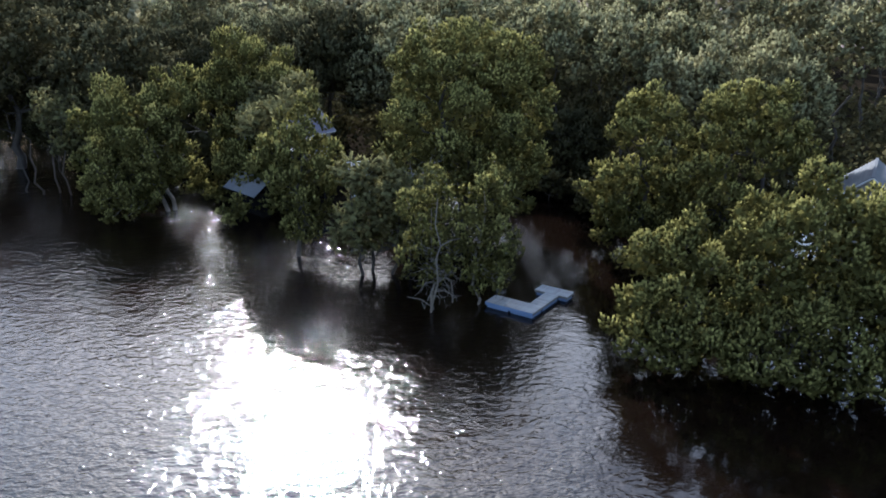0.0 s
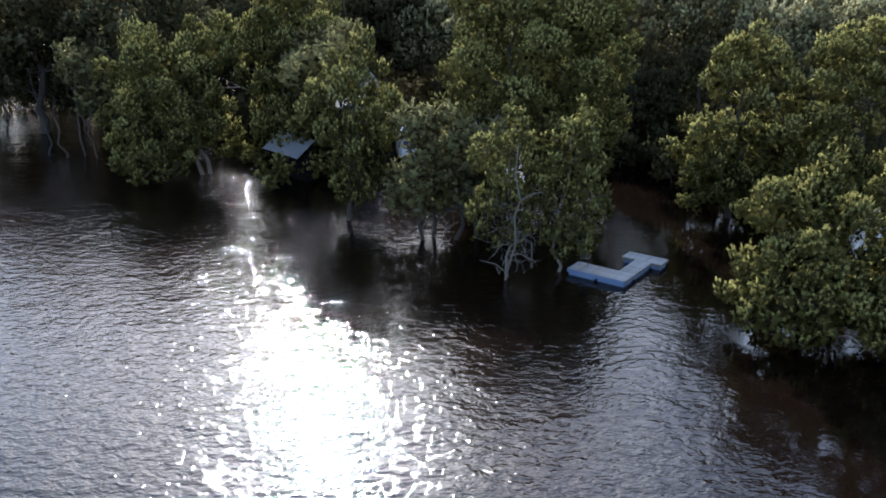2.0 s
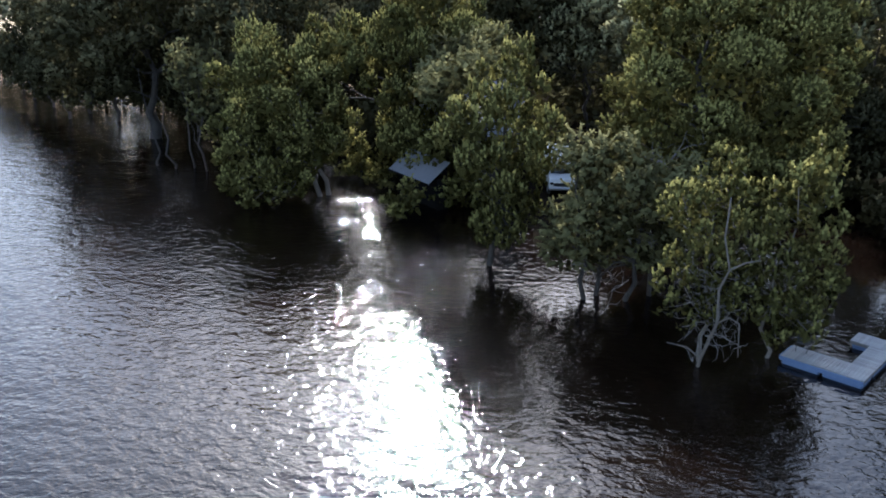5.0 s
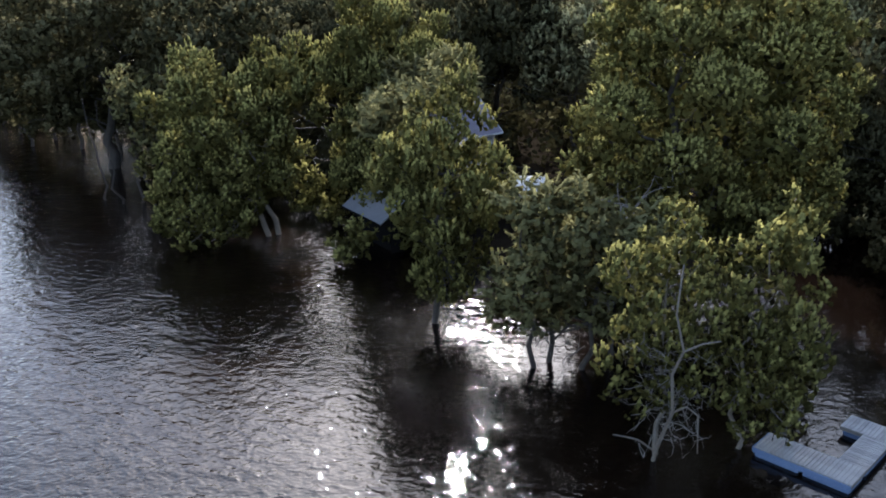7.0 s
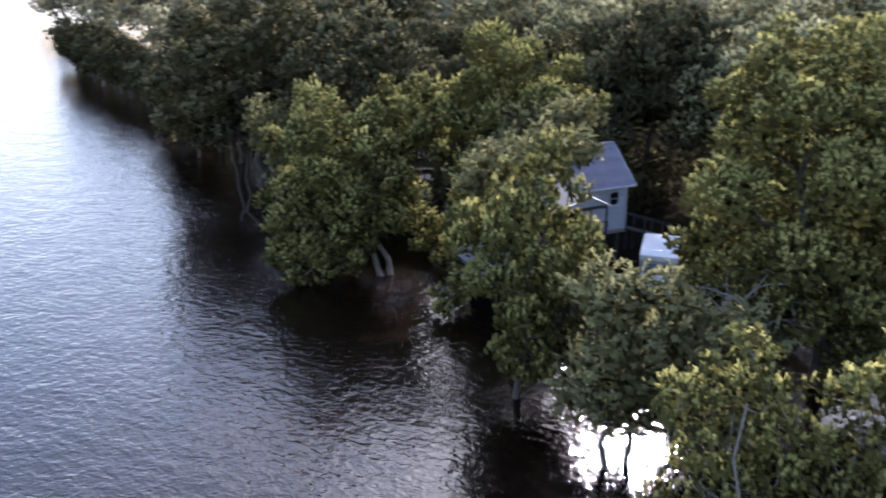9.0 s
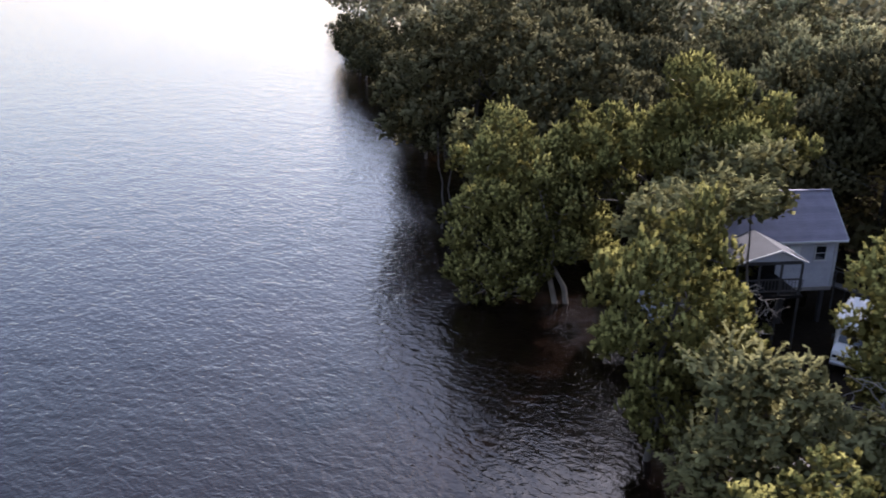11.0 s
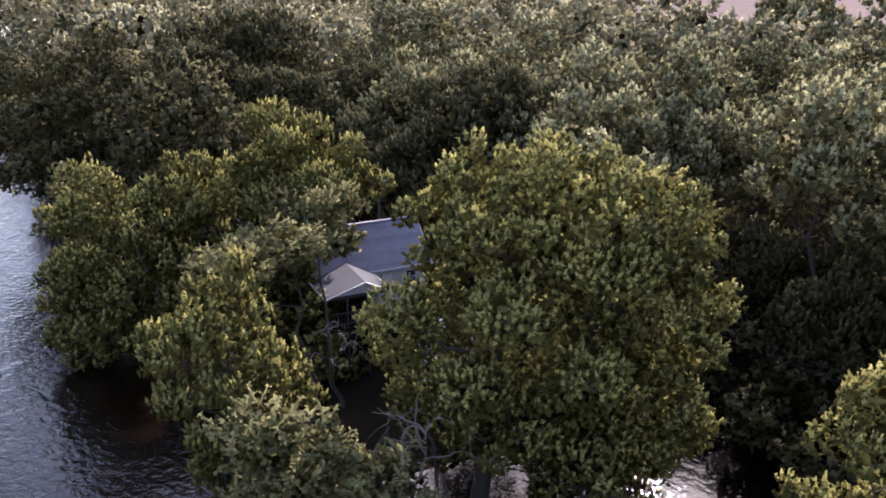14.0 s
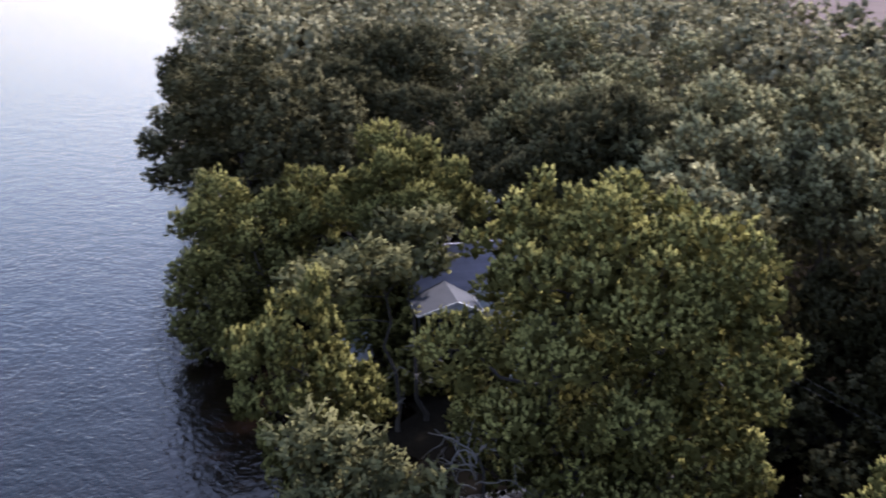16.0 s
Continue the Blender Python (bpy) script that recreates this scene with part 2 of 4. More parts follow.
def tube(out_v, out_f, pts, radii, sides=7):
    """Adds a tapering tube along pts to the lists of corners and faces."""
    start = len(out_v)
    pts = [Vector(p) for p in pts]
    side = Vector((1, 0.3, 0))
    for i, (p, r) in enumerate(zip(pts, radii)):
        way = (pts[min(i + 1, len(pts) - 1)] - pts[max(i - 1, 0)]).normalized()
        s = way.cross(side)
        if s.length < 1e-3:
            s = way.cross(Vector((0, 1, 0)))
        s.normalize()
        c = way.cross(s)
        for k in range(sides):
            a = 2 * math.pi * k / sides
            out_v.append(tuple(p + (s * math.cos(a) + c * math.sin(a)) * r))
        if i:
            for k in range(sides):
                k2 = (k + 1) % sides
                q = start + (i - 1) * sides
                out_f.append((q + k, q + k2, q + sides + k2, q + sides + k))
    out_f.append(tuple(start + (len(pts) - 1) * sides + k for k in range(sides)))


def bend(rng, a, b, n=4, wobble=0.12, lift=0.0):
    """Points of a crooked line from a to b."""
    a, b = np.array(a, float), np.array(b, float)
    size = np.linalg.norm(b - a)
    out = []
    for i in range(n + 1):
        k = i / n
        p = a + (b - a) * k
        if 0 < i < n:
            p = p + rng.normal(0, wobble * size / n, 3)
        p[2] += lift * math.sin(math.pi * k) * size
        out.append(p)
    return out


def unit(v):
    return v / np.maximum(np.linalg.norm(v, axis=-1, keepdims=True), 1e-6)


def sublobes(rng, lobes, n, size):
    """Breaks each large rounded form of a crown into n smaller boughs near its surface, plus its core."""
    out = []
    for x, y, z, r, rz in lobes:
        out.append((x, y, z, r * 0.58, rz * 0.58, 0.3))
        k = np.arange(n)
        el = np.arcsin(np.clip(-0.8 + 1.8 * (k + 0.5) / n, -1, 1))
        az = k * 2.39996 + rng.uniform(0, 6)
        for e, a in zip(el, az):
            d = np.array([math.cos(a) * math.cos(e), math.sin(a) * math.cos(e), math.sin(e)])
            q = rng.uniform(0.62, 0.98)
            s = size * rng.uniform(0.75, 1.25)
            out.append((x + d[0] * r * q, y + d[1] * r * q, z + d[2] * rz * q, r * s, (r * 0.6 + rz * 0.4) * s * rng.uniform(0.7, 0.95), 1.0))
    return np.array(out)


def quads_mesh(name, v, mat, young=None, lean=None):
    """One mesh of four-cornered leaves from rows of corners."""
    me = bpy.data.meshes.new(name)
    me.vertices.add(len(v))
    me.vertices.foreach_set("co", v.ravel().astype(np.float32))
    me.loops.add(len(v))
    me.loops.foreach_set("vertex_index", np.arange(len(v), dtype=np.int32))
    me.polygons.add(len(v) // 4)
    me.polygons.foreach_set("loop_start", np.arange(0, len(v), 4, dtype=np.int32))
    me.update(calc_edges=True)
    if lean is not None:  # leaves of one spray share the spray's rounded shading
        soft = me.attributes.new("custom_normal", "FLOAT_VECTOR", "CORNER")
        soft.data.foreach_set("vector", lean.ravel().astype(np.float32))
    me.materials.append(mat)
    # marked leaves take the paler copy that paints light on the tips
    if young is not None and mat.name in LIT_TIPS:
        me.materials.append(LIT_TIPS[mat.name])
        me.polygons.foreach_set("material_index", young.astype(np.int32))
    return me


def leaf_quads(base, tip, face, size, slim=0.31):
    """Corners of kite-shaped leaves."""
    tip = unit(tip - 0.75 * face * np.sum(tip * face, -1, keepdims=True))
    across = unit(np.cross(face, tip))
    return np.stack([base, base + tip * size * 0.5 - across * size * slim, base + tip * size, base + tip * size * 0.5 + across * size * slim], -2).reshape(-1, 3)


def leaf_corners(rng, lobes, per_m2, leaf, per_tuft, length, up=0.7, gap=0.35, floor=0.2, ragged=0.06, flat=0.0, inner=7.0, inner_leaf=0.34, knob=1.1, under=-1.0, wide=0.15, sides=5, bands=3):
    """A crown: upright sprays all over the boughs, each spray a round-tipped finger of overlapping single leaves, with
    larger leaves added further in to stop light. Returns corners, the places of the sprays, which leaves take the paler
    lit-tip colour and the way each leaf leans.
    """
    L = lobes
    area = 4 * math.pi * ((L[:, 3] ** 3.2 + 2 * L[:, 3] ** 1.6 * L[:, 4] ** 1.6) / 3) ** (1 / 1.6)

    def scatter(amount, depth_of, share):
        which = rng.choice(len(L), int((area * share).sum() * amount), p=area * share / (area * share).sum())
        d = unit(rng.normal(0, 1, (len(which), 3)))
        rad = np.stack([L[which, 3], L[which, 3], L[which, 4]], 1)
        p = L[which, :3] + d * rad * depth_of(len(which))[:, None]
        keep = p[:, 2] > floor
        for i in range(len(L)):
            q = (p - L[i, :3]) / np.array([L[i, 3], L[i, 3], L[i, 4]])
            keep &= ~((np.einsum("ij,ij->i", q, q) < 0.7) & (which != i))
        p, d = p[keep], unit(d / rad)[keep]
        return p, d

    p, d = scatter(per_m2 * 2.2, lambda n: 1 + ragged * rng.normal(0, 1, n) - 0.15 * rng.random(n) ** 2, L[:, 5])
    seed = rng.uniform(0, 50)
    holes = np.array([noise.noise(Vector((a[0] * 0.75 + seed, a[1] * 0.75, a[2] * 0.9))) + 0.5 * noise.noise(Vector((a[0] * 2 + seed, a[1] * 2, a[2] * 2))) for a in p])
    clump = np.array([noise.voronoi(Vector(a / knob + seed))[0][0] for a in p])
    ok = (holes > -gap - 0.25 * d[:, 2]) & (clump < 0.58) & (d[:, 2] > under)
    p, d = (p + d * ((0.38 - clump) * 0.8 * knob)[:, None])[ok], d[ok]
    cell = np.floor(p * math.sqrt(per_m2)).astype(np.int64)
    first = np.unique((cell[:, 0] * 100003 + cell[:, 1]) * 100003 + cell[:, 2], return_index=True)[1]
    p, d = p[first], d[first]
    axis = unit(d * (1 - up) + np.array([0, 0, up]) + rng.normal(0, 0.24, d.shape))
    axis[:, 2] *= 1 - flat
    axis = unit(axis)
    n, m = len(p), per_tuft
    reach = length * (rng.uniform(0.55, 1.25, n) + 1.1 * np.clip(d[:, 2] - 0.35, 0, 1))
    fat = wide * rng.uniform(0.75, 1.25, n)
    s = unit(np.cross(axis, np.array([0.31, 0.95, 0.05])))
    c = np.cross(axis, s)
    # the close-set leaves of a spray: a rough rounded finger
    rings = np.array([0.0, 0.38, 0.76, 0.97]) if bands == 3 else np.array([0.0, 0.55, 0.95])
    girths = np.array([0.55, 1.0, 0.86, 0.22]) if bands == 3 else np.array([0.6, 1.0, 0.3])
    tilt = np.array([-0.35, 0.05, 0.55, 1.6]) if bands == 3 else np.array([-0.3, 0.3, 1.4])
    turn = np.arange(sides) * 2 * math.pi / sides + rng.uniform(0, 6.3, (n, 1))
    ray = s[:, None] * np.cos(turn)[..., None] + c[:, None] * np.sin(turn)[..., None]
    rough = rng.uniform(0.72, 1.28, (n, len(rings), sides, 1))
    grid = p[:, None, None] + axis[:, None, None] * (reach[:, None] * rings)[:, :, None, None] + ray[:, None] * (fat[:, None] * girths)[:, :, None, None] * rough
    grid = grid + rng.normal(0, 0.17, grid.shape) * fat[:, None, None, None]
    way = unit(unit(ray[:, None] + axis[:, None, None] * tilt[:, None, None]) * 0.42 + d[:, None, None] * 0.58 + np.array([0, 0, 0.5 * flat]))
    nxt = np.roll(np.arange(sides), -1)

    def skin(q):
        return np.stack([q[:, :-1], q[:, :-1][:, :, nxt], q[:, 1:][:, :, nxt], q[:, 1:]], 3).reshape(-1, 3)

    # upper ends of upward-facing sprays get the painted lit-tip colour
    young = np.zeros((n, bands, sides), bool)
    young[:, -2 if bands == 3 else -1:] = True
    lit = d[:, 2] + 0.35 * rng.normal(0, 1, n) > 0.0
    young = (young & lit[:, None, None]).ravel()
    # single leaves that stand out from it
    u = np.linspace(0.15, 1.0, m)
    spin = rng.uniform(0, 2 * math.pi, (n, 1)) + np.arange(m) * 2.4 + rng.normal(0, 0.3, (n, m))
    out = s[:, None] * np.cos(spin)[..., None] + c[:, None] * np.sin(spin)[..., None]
    rise = np.tile(u[:, None], (n, 1, 1))
    base = p[:, None] + axis[:, None] * (reach[:, None] * u * 0.9)[..., None] + out * (fat[:, None] * np.sqrt(np.clip(1 - (u - 0.5) ** 2 * 3, 0, 1)))[..., None] * 0.8
    tip = out * (0.9 - 0.5 * rise) + axis[:, None] * (0.5 + 0.4 * rise) + rng.normal(0, 0.2, (n, m, 3))
    face = unit(out * (1.0 - 0.7 * rise) + axis[:, None] * (0.3 + 0.7 * rise) + d[:, None] * 0.3 + np.array([0, 0, 0.9 * flat]) + rng.normal(0, 0.2, (n, m, 3)))
    v = np.concatenate([skin(grid), leaf_quads(base, tip, face, leaf * rng.uniform(0.7, 1.3, (n, m, 1)), 0.38)])
    lean = np.concatenate([skin(way), np.repeat(unit(face * 0.4 + d[:, None] * 0.6).reshape(-1, 3), 4, 0)])
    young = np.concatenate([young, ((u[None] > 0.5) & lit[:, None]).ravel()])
    if inner:
        q, e = scatter(inner, lambda n: rng.uniform(0.5, 0.74, n), 1.0)
        w = leaf_quads(q, rng.normal(0, 1, q.shape), unit(e * 0.4 + rng.normal(0, 0.6, q.shape)), inner_leaf * rng.uniform(0.7, 1.3, (len(q), 1)), 0.45)
        v, lean = np.concatenate([v, w]), np.concatenate([lean, np.repeat(e, 4, 0)])
    young = np.pad(young, (0, len(v) // 4 - len(young)))
    return v, p, young, lean


def tree(name, seed, at, lobes, label, category="tree", group="", leaf=0.09, per_m2=12.0, per_tuft=6, length=0.32, mat=None, bark=None,
         stems=((0, 0),), girth=0.2, boughs=15, bough_size=0.31, up=0.6, gap=0.35, twigs=40, fork=0.35, dead=0, thin=False, inner=7.0, inner_leaf=0.34, flat=0.0, floor=0.2, sink=1.2, knob=1.35, under=-0.7, wide=0.072, sides=4, bands=2, limbs=()):
    """A tree: crooked stems that fork into limbs reaching every bough, and a crown of single leaves. Lobes are x, y, z, radius, half height, in metres from the foot."""
    rng = np.random.default_rng(seed)
    root = new(name)
    root.location = at
    L = sublobes(rng, lobes, boughs, bough_size)
    v, shoots, young, lean = leaf_corners(rng, L, per_m2, leaf, per_tuft, length, up, gap, floor, flat=flat, inner=inner, inner_leaf=inner_leaf, knob=knob, under=under, wide=wide, sides=sides, bands=bands)
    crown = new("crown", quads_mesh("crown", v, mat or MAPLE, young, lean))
    crown.parent = root
    v, f = [], []
    top = max(l[2] + 0.3 * l[4] for l in lobes)
    mid = np.average([l[:2] for l in lobes], axis=0, weights=[l[3] ** 2 for l in lobes])
    joints = []
    for sx, sy in stems:
        head = np.array([mid[0] * 0.8 + sx * 1.4 + rng.normal(0, 0.15), mid[1] * 0.8 + sy * 1.4, top * 0.86])
        line = bend(rng, (sx, sy, -sink), head, 7, 0.16)
        rad = [girth * (1.25 - 1.05 * k / 7) for k in range(8)]
        rad[0] *= 1.25
        tube(v, f, line, rad, 5 if thin else 9)
        joints += [(p, r) for p, r in zip(line[2:], rad[2:]) if p[2] > top * fork * 0.6]
    ends = []
    for x, y, z, r, rz, _ in (L[::2] if thin else L):
        goal = np.array([x, y, z])
        low = [j for j in joints if j[0][2] < z - 0.15 * np.hypot(*(goal - j[0])[:2])] or joints[:1]
        j, jr = min(low, key=lambda q: np.linalg.norm(q[0] - goal))
        line = bend(rng, j, goal, 4, 0.2, -0.05)
        r0 = min(jr * 0.62, 0.03 + 0.022 * np.linalg.norm(goal - j))
        tube(v, f, line, [r0 * (1 - 0.18 * k) for k in range(5)], 3 if thin else 6)
        ends.append((goal, r0 * 0.28))
        joints.append((np.array(line[2]), r0 * 0.64))
    pick = rng.choice(len(shoots), min(twigs, len(shoots)), replace=False)
    where = np.array([e[0] for e in ends])
    for k in pick:
        i = int(np.argmin(np.linalg.norm(where - shoots[k], axis=1)))
        tube(v, f, bend(rng, where[i], shoots[k], 3, 0.25), [0.03, 0.022, 0.015, 0.008], 4)
    for line, r0 in limbs:
        tube(v, f, line, [r0 * (1 - 0.75 * k / len(line)) for k in range(len(line))], 8)
    trunk = new("trunk", mesh_of("trunk", v, f, bark or BARK, True))
    trunk.parent = root
    for k in range(dead):
        v, f = [], []
        a = rng.uniform(0, 2 * math.pi)
        z0 = rng.uniform(0.12, 0.5) * top
        reach = rng.uniform(0.8, 2.0)
        a0 = np.array([stems[k % len(stems)][0], stems[k % len(stems)][1], z0])
        goal = a0 + np.array([math.cos(a) * reach, math.sin(a) * reach, rng.uniform(-1.2, 0.5)])
        line = bend(rng, a0, goal, 5, 0.3, 0.2)
        tube(v, f, line, [0.026, 0.022, 0.018, 0.013, 0.009, 0.004], 5)
        for q in range(6):
            s = line[rng.integers(2, 6)]
            tube(v, f, bend(rng, s, s + rng.normal(0, 0.45, 3), 3, 0.3), [0.016, 0.012, 0.008, 0.004], 4)
        b = new("dead_branch", mesh_of("dead_branch", v, f, DEADWOOD, True))
        b.parent = root
        tagged(b, "bare bleached dead branch")
    return tagged(root, label, category, group)


# ---- the setting ----
def shore(x):
    """Where the wooded bank begins, as y over x, on the open river's side."""
    inlet = np.interp(x, (-110, -75, -58, -50, -46, -41, -36, -31.9), (0.0, 6.5, 2.5, 8.0, 10.5, 11.5, 9.5, 0.0))
    return 73.0 + 0.75 * (-31.9 - x) + float(inlet)


def land(x, y):
    """Height of the ground: river bed, flooded bank, then dry woodland floor."""
    d = (y - shore(x)) * 0.8 if x < -25 else y - 74 - max(0.0, x - 5) * 0.15
    h = -2.2 + 2.0 / (1 + math.exp(-(d + 4) / 4))
    bank = 62 - 44 / (1 + math.exp(max(-40.0, min(40.0, -(x + 22) / 4))))
    h += 0.9 / (1 + math.exp(max(-40.0, -(d - bank) / 6)))
    knoll = 1.9 / (1 + math.exp(min(60.0, (math.hypot((x + 8) / 6.5, (y - 77) / 9.5) - 1) * 6)))
    h = min(h + knoll, max(h, 0.1))
    return h + 0.12 * noise.noise(Vector((x * 0.12, y * 0.12, 0)))


def spread_axis(c, near, far, n):
    t = np.linspace(-1, 1, n)
    return c + near * t + (far - near) * t ** 7


GRID = 181
xs, ys = spread_axis(-60, 330, 4500, GRID), spread_axis(150, 330, 4500, GRID)
gv = [(float(x), float(y), land(float(x), float(y)) if abs(x) < 900 and abs(y) < 900 else (-2.2 if y < shore(x) else 0.55)) for y in ys for x in xs]
gf = [(j * GRID + i, j * GRID + i + 1, (j + 1) * GRID + i + 1, (j + 1) * GRID + i) for j in range(GRID - 1) for i in range(GRID - 1)]
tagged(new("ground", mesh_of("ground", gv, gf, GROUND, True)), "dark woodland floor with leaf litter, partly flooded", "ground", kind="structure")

wv = [(-4500, -4500, 0), (4500, -4500, 0), (4500, 4500, 0), (-4500, 4500, 0)]
tagged(new("water", mesh_of("water", wv, [(0, 1, 2, 3)], WATER)), "dark tea-brown rippled river water in low sun", "water", kind="structure")


def field_edge(x):
    return 192 + max(0.0, -12 - x) * 1.9


fv, ff = [], []
for i in range(61):
    x = -300 + 15.0 * i
    for k in range(13):
        y = field_edge(x) + 2400 * (k / 12) ** 2
        fv.append((x, y, 1.7 + 0.25 * noise.noise(Vector((x * 0.02, y * 0.02, 3)))))
for i in range(60):
    for k in range(12):
        q = i * 13 + k
        ff.append((q, q + 13, q + 14, q + 1))
tagged(new("field", mesh_of("field", fv, ff, FIELD, True)), "pale dry pinkish grass field beyond the woods", "field", kind="structure")

# ---- trees at the water ----
MAPLES = "trees along the flooded bank"
tree("tree", 11, (-25.3, 77.3, 0), [(-2.7, -1.6, 7.2, 4.3, 5.0), (-4.6, -3.0, 3.8, 2.8, 3.6), (0.2, 0.6, 5.4, 2.6, 3.6), (-2.0, -2.6, 3.0, 2.6, 2.8), (-4.4, -3.4, 2.0, 2.2, 2.2), (-2.4, -3.0, 1.8, 2.0, 2.0)],
     "broad round-crowned maple with pale leaning trunks in floodwater", group=MAPLES, stems=((0, 0), (0.7, 0.2)), girth=0.17, bark=PALE_BARK, floor=0.0, gap=0.6)
tree("tree", 12, (-19.5, 81.5, 0), [(1.0, 0.3, 11.3, 4.1, 3.9), (-4.7, -2.0, 9.6, 3.0, 3.0), (4.8, 1.6, 11.0, 1.9, 1.4), (0.7, -0.6, 6.2, 3.4, 3.4), (1.4, -1.2, 3.4, 3.2, 2.6)],
     "tall maple with spreading sunlit crown over the bank", group=MAPLES, girth=0.26, up=0.8, length=0.42)
tree("tree", 13, (-11.6, 65.0, 0), [(0.4, -0.6, 7.4, 2.9, 3.4), (1.1, -0.2, 10.5, 1.7, 2.1), (0.5, -0.3, 3.4, 1.6, 2.6), (-1.3, -0.6, 8.8, 1.6, 1.6), (2.4, -0.2, 8.2, 1.5, 1.5), (1.9, 0.3, 3.8, 1.3, 2.0), (1.6, 2.2, 5.8, 1.8, 2.2), (0.8, -0.2, 2.3, 1.4, 1.5)],
     "slender upright maple with pointed yellow-green top in floodwater", group=MAPLES, girth=0.15, up=0.85, length=0.42, gap=0.3, floor=0.4, inner=6, inner_leaf=0.26)
tree("tree", 14, (-0.95, 54.3, 0), [(0.0, 0.1, 6.5, 2.1, 2.9), (0.25, 0.2, 9.0, 1.0, 1.35), (-0.9, 0.0, 3.2, 1.5, 2.0), (0.6, 0.2, 3.6, 1.4, 2.0)],
     "young maple with pale crooked trunk beside the dock", group=MAPLES, girth=0.10, bark=PALE_BARK, up=0.72, dead=24, inner=6, inner_leaf=0.22, stems=((0.35, 0.25),), gap=0.08,
     limbs=(([(0, 0, -1.0), (0.1, -0.5, 0.5), (0.55, -1.0, 2.5), (0.4, -1.3, 4.2), (0.7, -1.5, 5.2), (0.35, -1.5, 6.6), (0.5, -0.9, 8.2)], 0.085), ([(0.55, -1.0, 2.5), (1.0, -1.2, 2.9), (1.4, -1.4, 2.7), (1.5, -1.5, 1.2)], 0.05), ([(0.7, -1.5, 5.2), (1.3, -1.6, 5.6), (1.9, -1.5, 5.7)], 0.05), ([(0.1, -0.5, 0.5), (-0.6, -0.9, 1.2), (-1.5, -1.2, 1.5)], 0.04)))
tree("tree", 15, (2.05, 55.3, 0), [(0.9, -0.3, 7.0, 1.8, 2.7), (1.35, -0.5, 9.25, 0.85, 1.0), (1.2, -0.3, 3.9, 1.8, 2.2), (-0.8, 0.2, 5.0, 1.5, 2.4), (0.8, -0.2, 2.4, 1.7, 1.6)],
     "young maple with straight pale trunk beside the dock", group=MAPLES, girth=0.09, bark=PALE_BARK, up=0.75, inner=6, inner_leaf=0.22, gap=0.3)
tree("tree", 16, (-4.4, 61.4, 0), [(-1.9, -0.4, 7.6, 1.6, 0.9), (-0.2, 0.0, 6.2, 2.2, 1.5), (2.8, 0.5, 6.2, 1.6, 1.0), (-2.0, -0.2, 3.8, 1.7, 1.0), (1.2, 0.8, 5.6, 1.8, 1.3), (0.4, 0.6, 4.5, 1.8, 1.1), (-0.3, 0.2, 7.7, 1.4, 0.9), (0.9, 0.1, 5.2, 1.7, 1.2), (2.4, 0.2, 5.0, 1.3, 1.1), (-1.0, -0.2, 4.8, 1.6, 1.1), (-1.6, 0.0, 6.8, 1.0, 0.9), (2.6, 0.4, 3.8, 1.6, 1.3), (-1.9, -0.2, 3.4, 1.3, 0.9), (-2.2, 0.6, 2.2, 1.5, 1.1), (0.2, 0.8, 2.6, 1.7, 1.2), (1.9, 0.9, 2.3, 1.5, 1.2)],
     "feathery grey-green tree with bare twisted branches in floodwater", group=MAPLES, mat=WILLOW, girth=0.13, inner=9, inner_leaf=0.3, floor=1.0, boughs=11, bough_size=0.36, up=0.15, flat=0.6, leaf=0.19, per_tuft=9, per_m2=6,
     length=0.5, dead=14, stems=((0.6, -0.4), (-1.6, -0.6), (1.5, 0.4), (-0.9, 0.3)), gap=0.25, knob=0.9)
tree("tree", 17, (0.3, 71.0, 0), [(0.8, -0.3, 10.4, 6.2, 6.6), (2.6, 0.0, 14.2, 4.2, 3.4), (5.4, 0.6, 13.8, 2.9, 2.8), (7.3, 0.5, 11.4, 1.8, 1.4), (-3.4, -1.3, 6.6, 2.4, 3.8), (5.0, 0.4, 5.6, 3.2, 3.6), (0.4, -1.0, 5.8, 4.0, 2.6), (4.2, -0.4, 4.0, 3.2, 3.2), (-2.7, -1.7, 5.3, 2.5, 2.2), (5.8, 0.6, 9.2, 2.8, 2.8), (6.2, 0.8, 6.0, 2.2, 2.4), (-1.6, -0.4, 14.2, 3.0, 2.9)],
     "very large old maple with dense domed crown standing in floodwater", group=MAPLES, girth=0.42, boughs=22, bough_size=0.27, stems=((-1.0, -0.8), (1.0, 1.3)), twigs=80,
     per_m2=10.5, leaf=0.095, dead=8, floor=0.6, gap=0.6)
tree("tree", 18, (15.8, 66.5, 0), [(-0.2, -0.4, 10.6, 3.0, 2.8), (-2.2, -0.2, 5.2, 2.4, 2.9), (0.6, 1.0, 5.0, 2.8, 3.4), (-1.4, -0.3, 2.4, 2.3, 2.2), (1.2, 0.6, 2.2, 2.4, 2.2)],
     "maple with two rounded sunlit crown heads above the channel", group=MAPLES, girth=0.2, gap=0.28)
tree("tree", 19, (21.5, 64.5, 0), [(0.9, -0.9, 11.2, 3.3, 2.9), (-1.0, 0.0, 6.2, 3.6, 3.8), (3.6, -2.6, 9.4, 2.2, 2.2), (-1.2, -0.4, 2.4, 3.2, 2.4), (1.8, -1.0, 2.6, 2.6, 2.4)],
     "maple with rounded sunlit crown and shaded lower boughs", group=MAPLES, girth=0.22, gap=0.28)
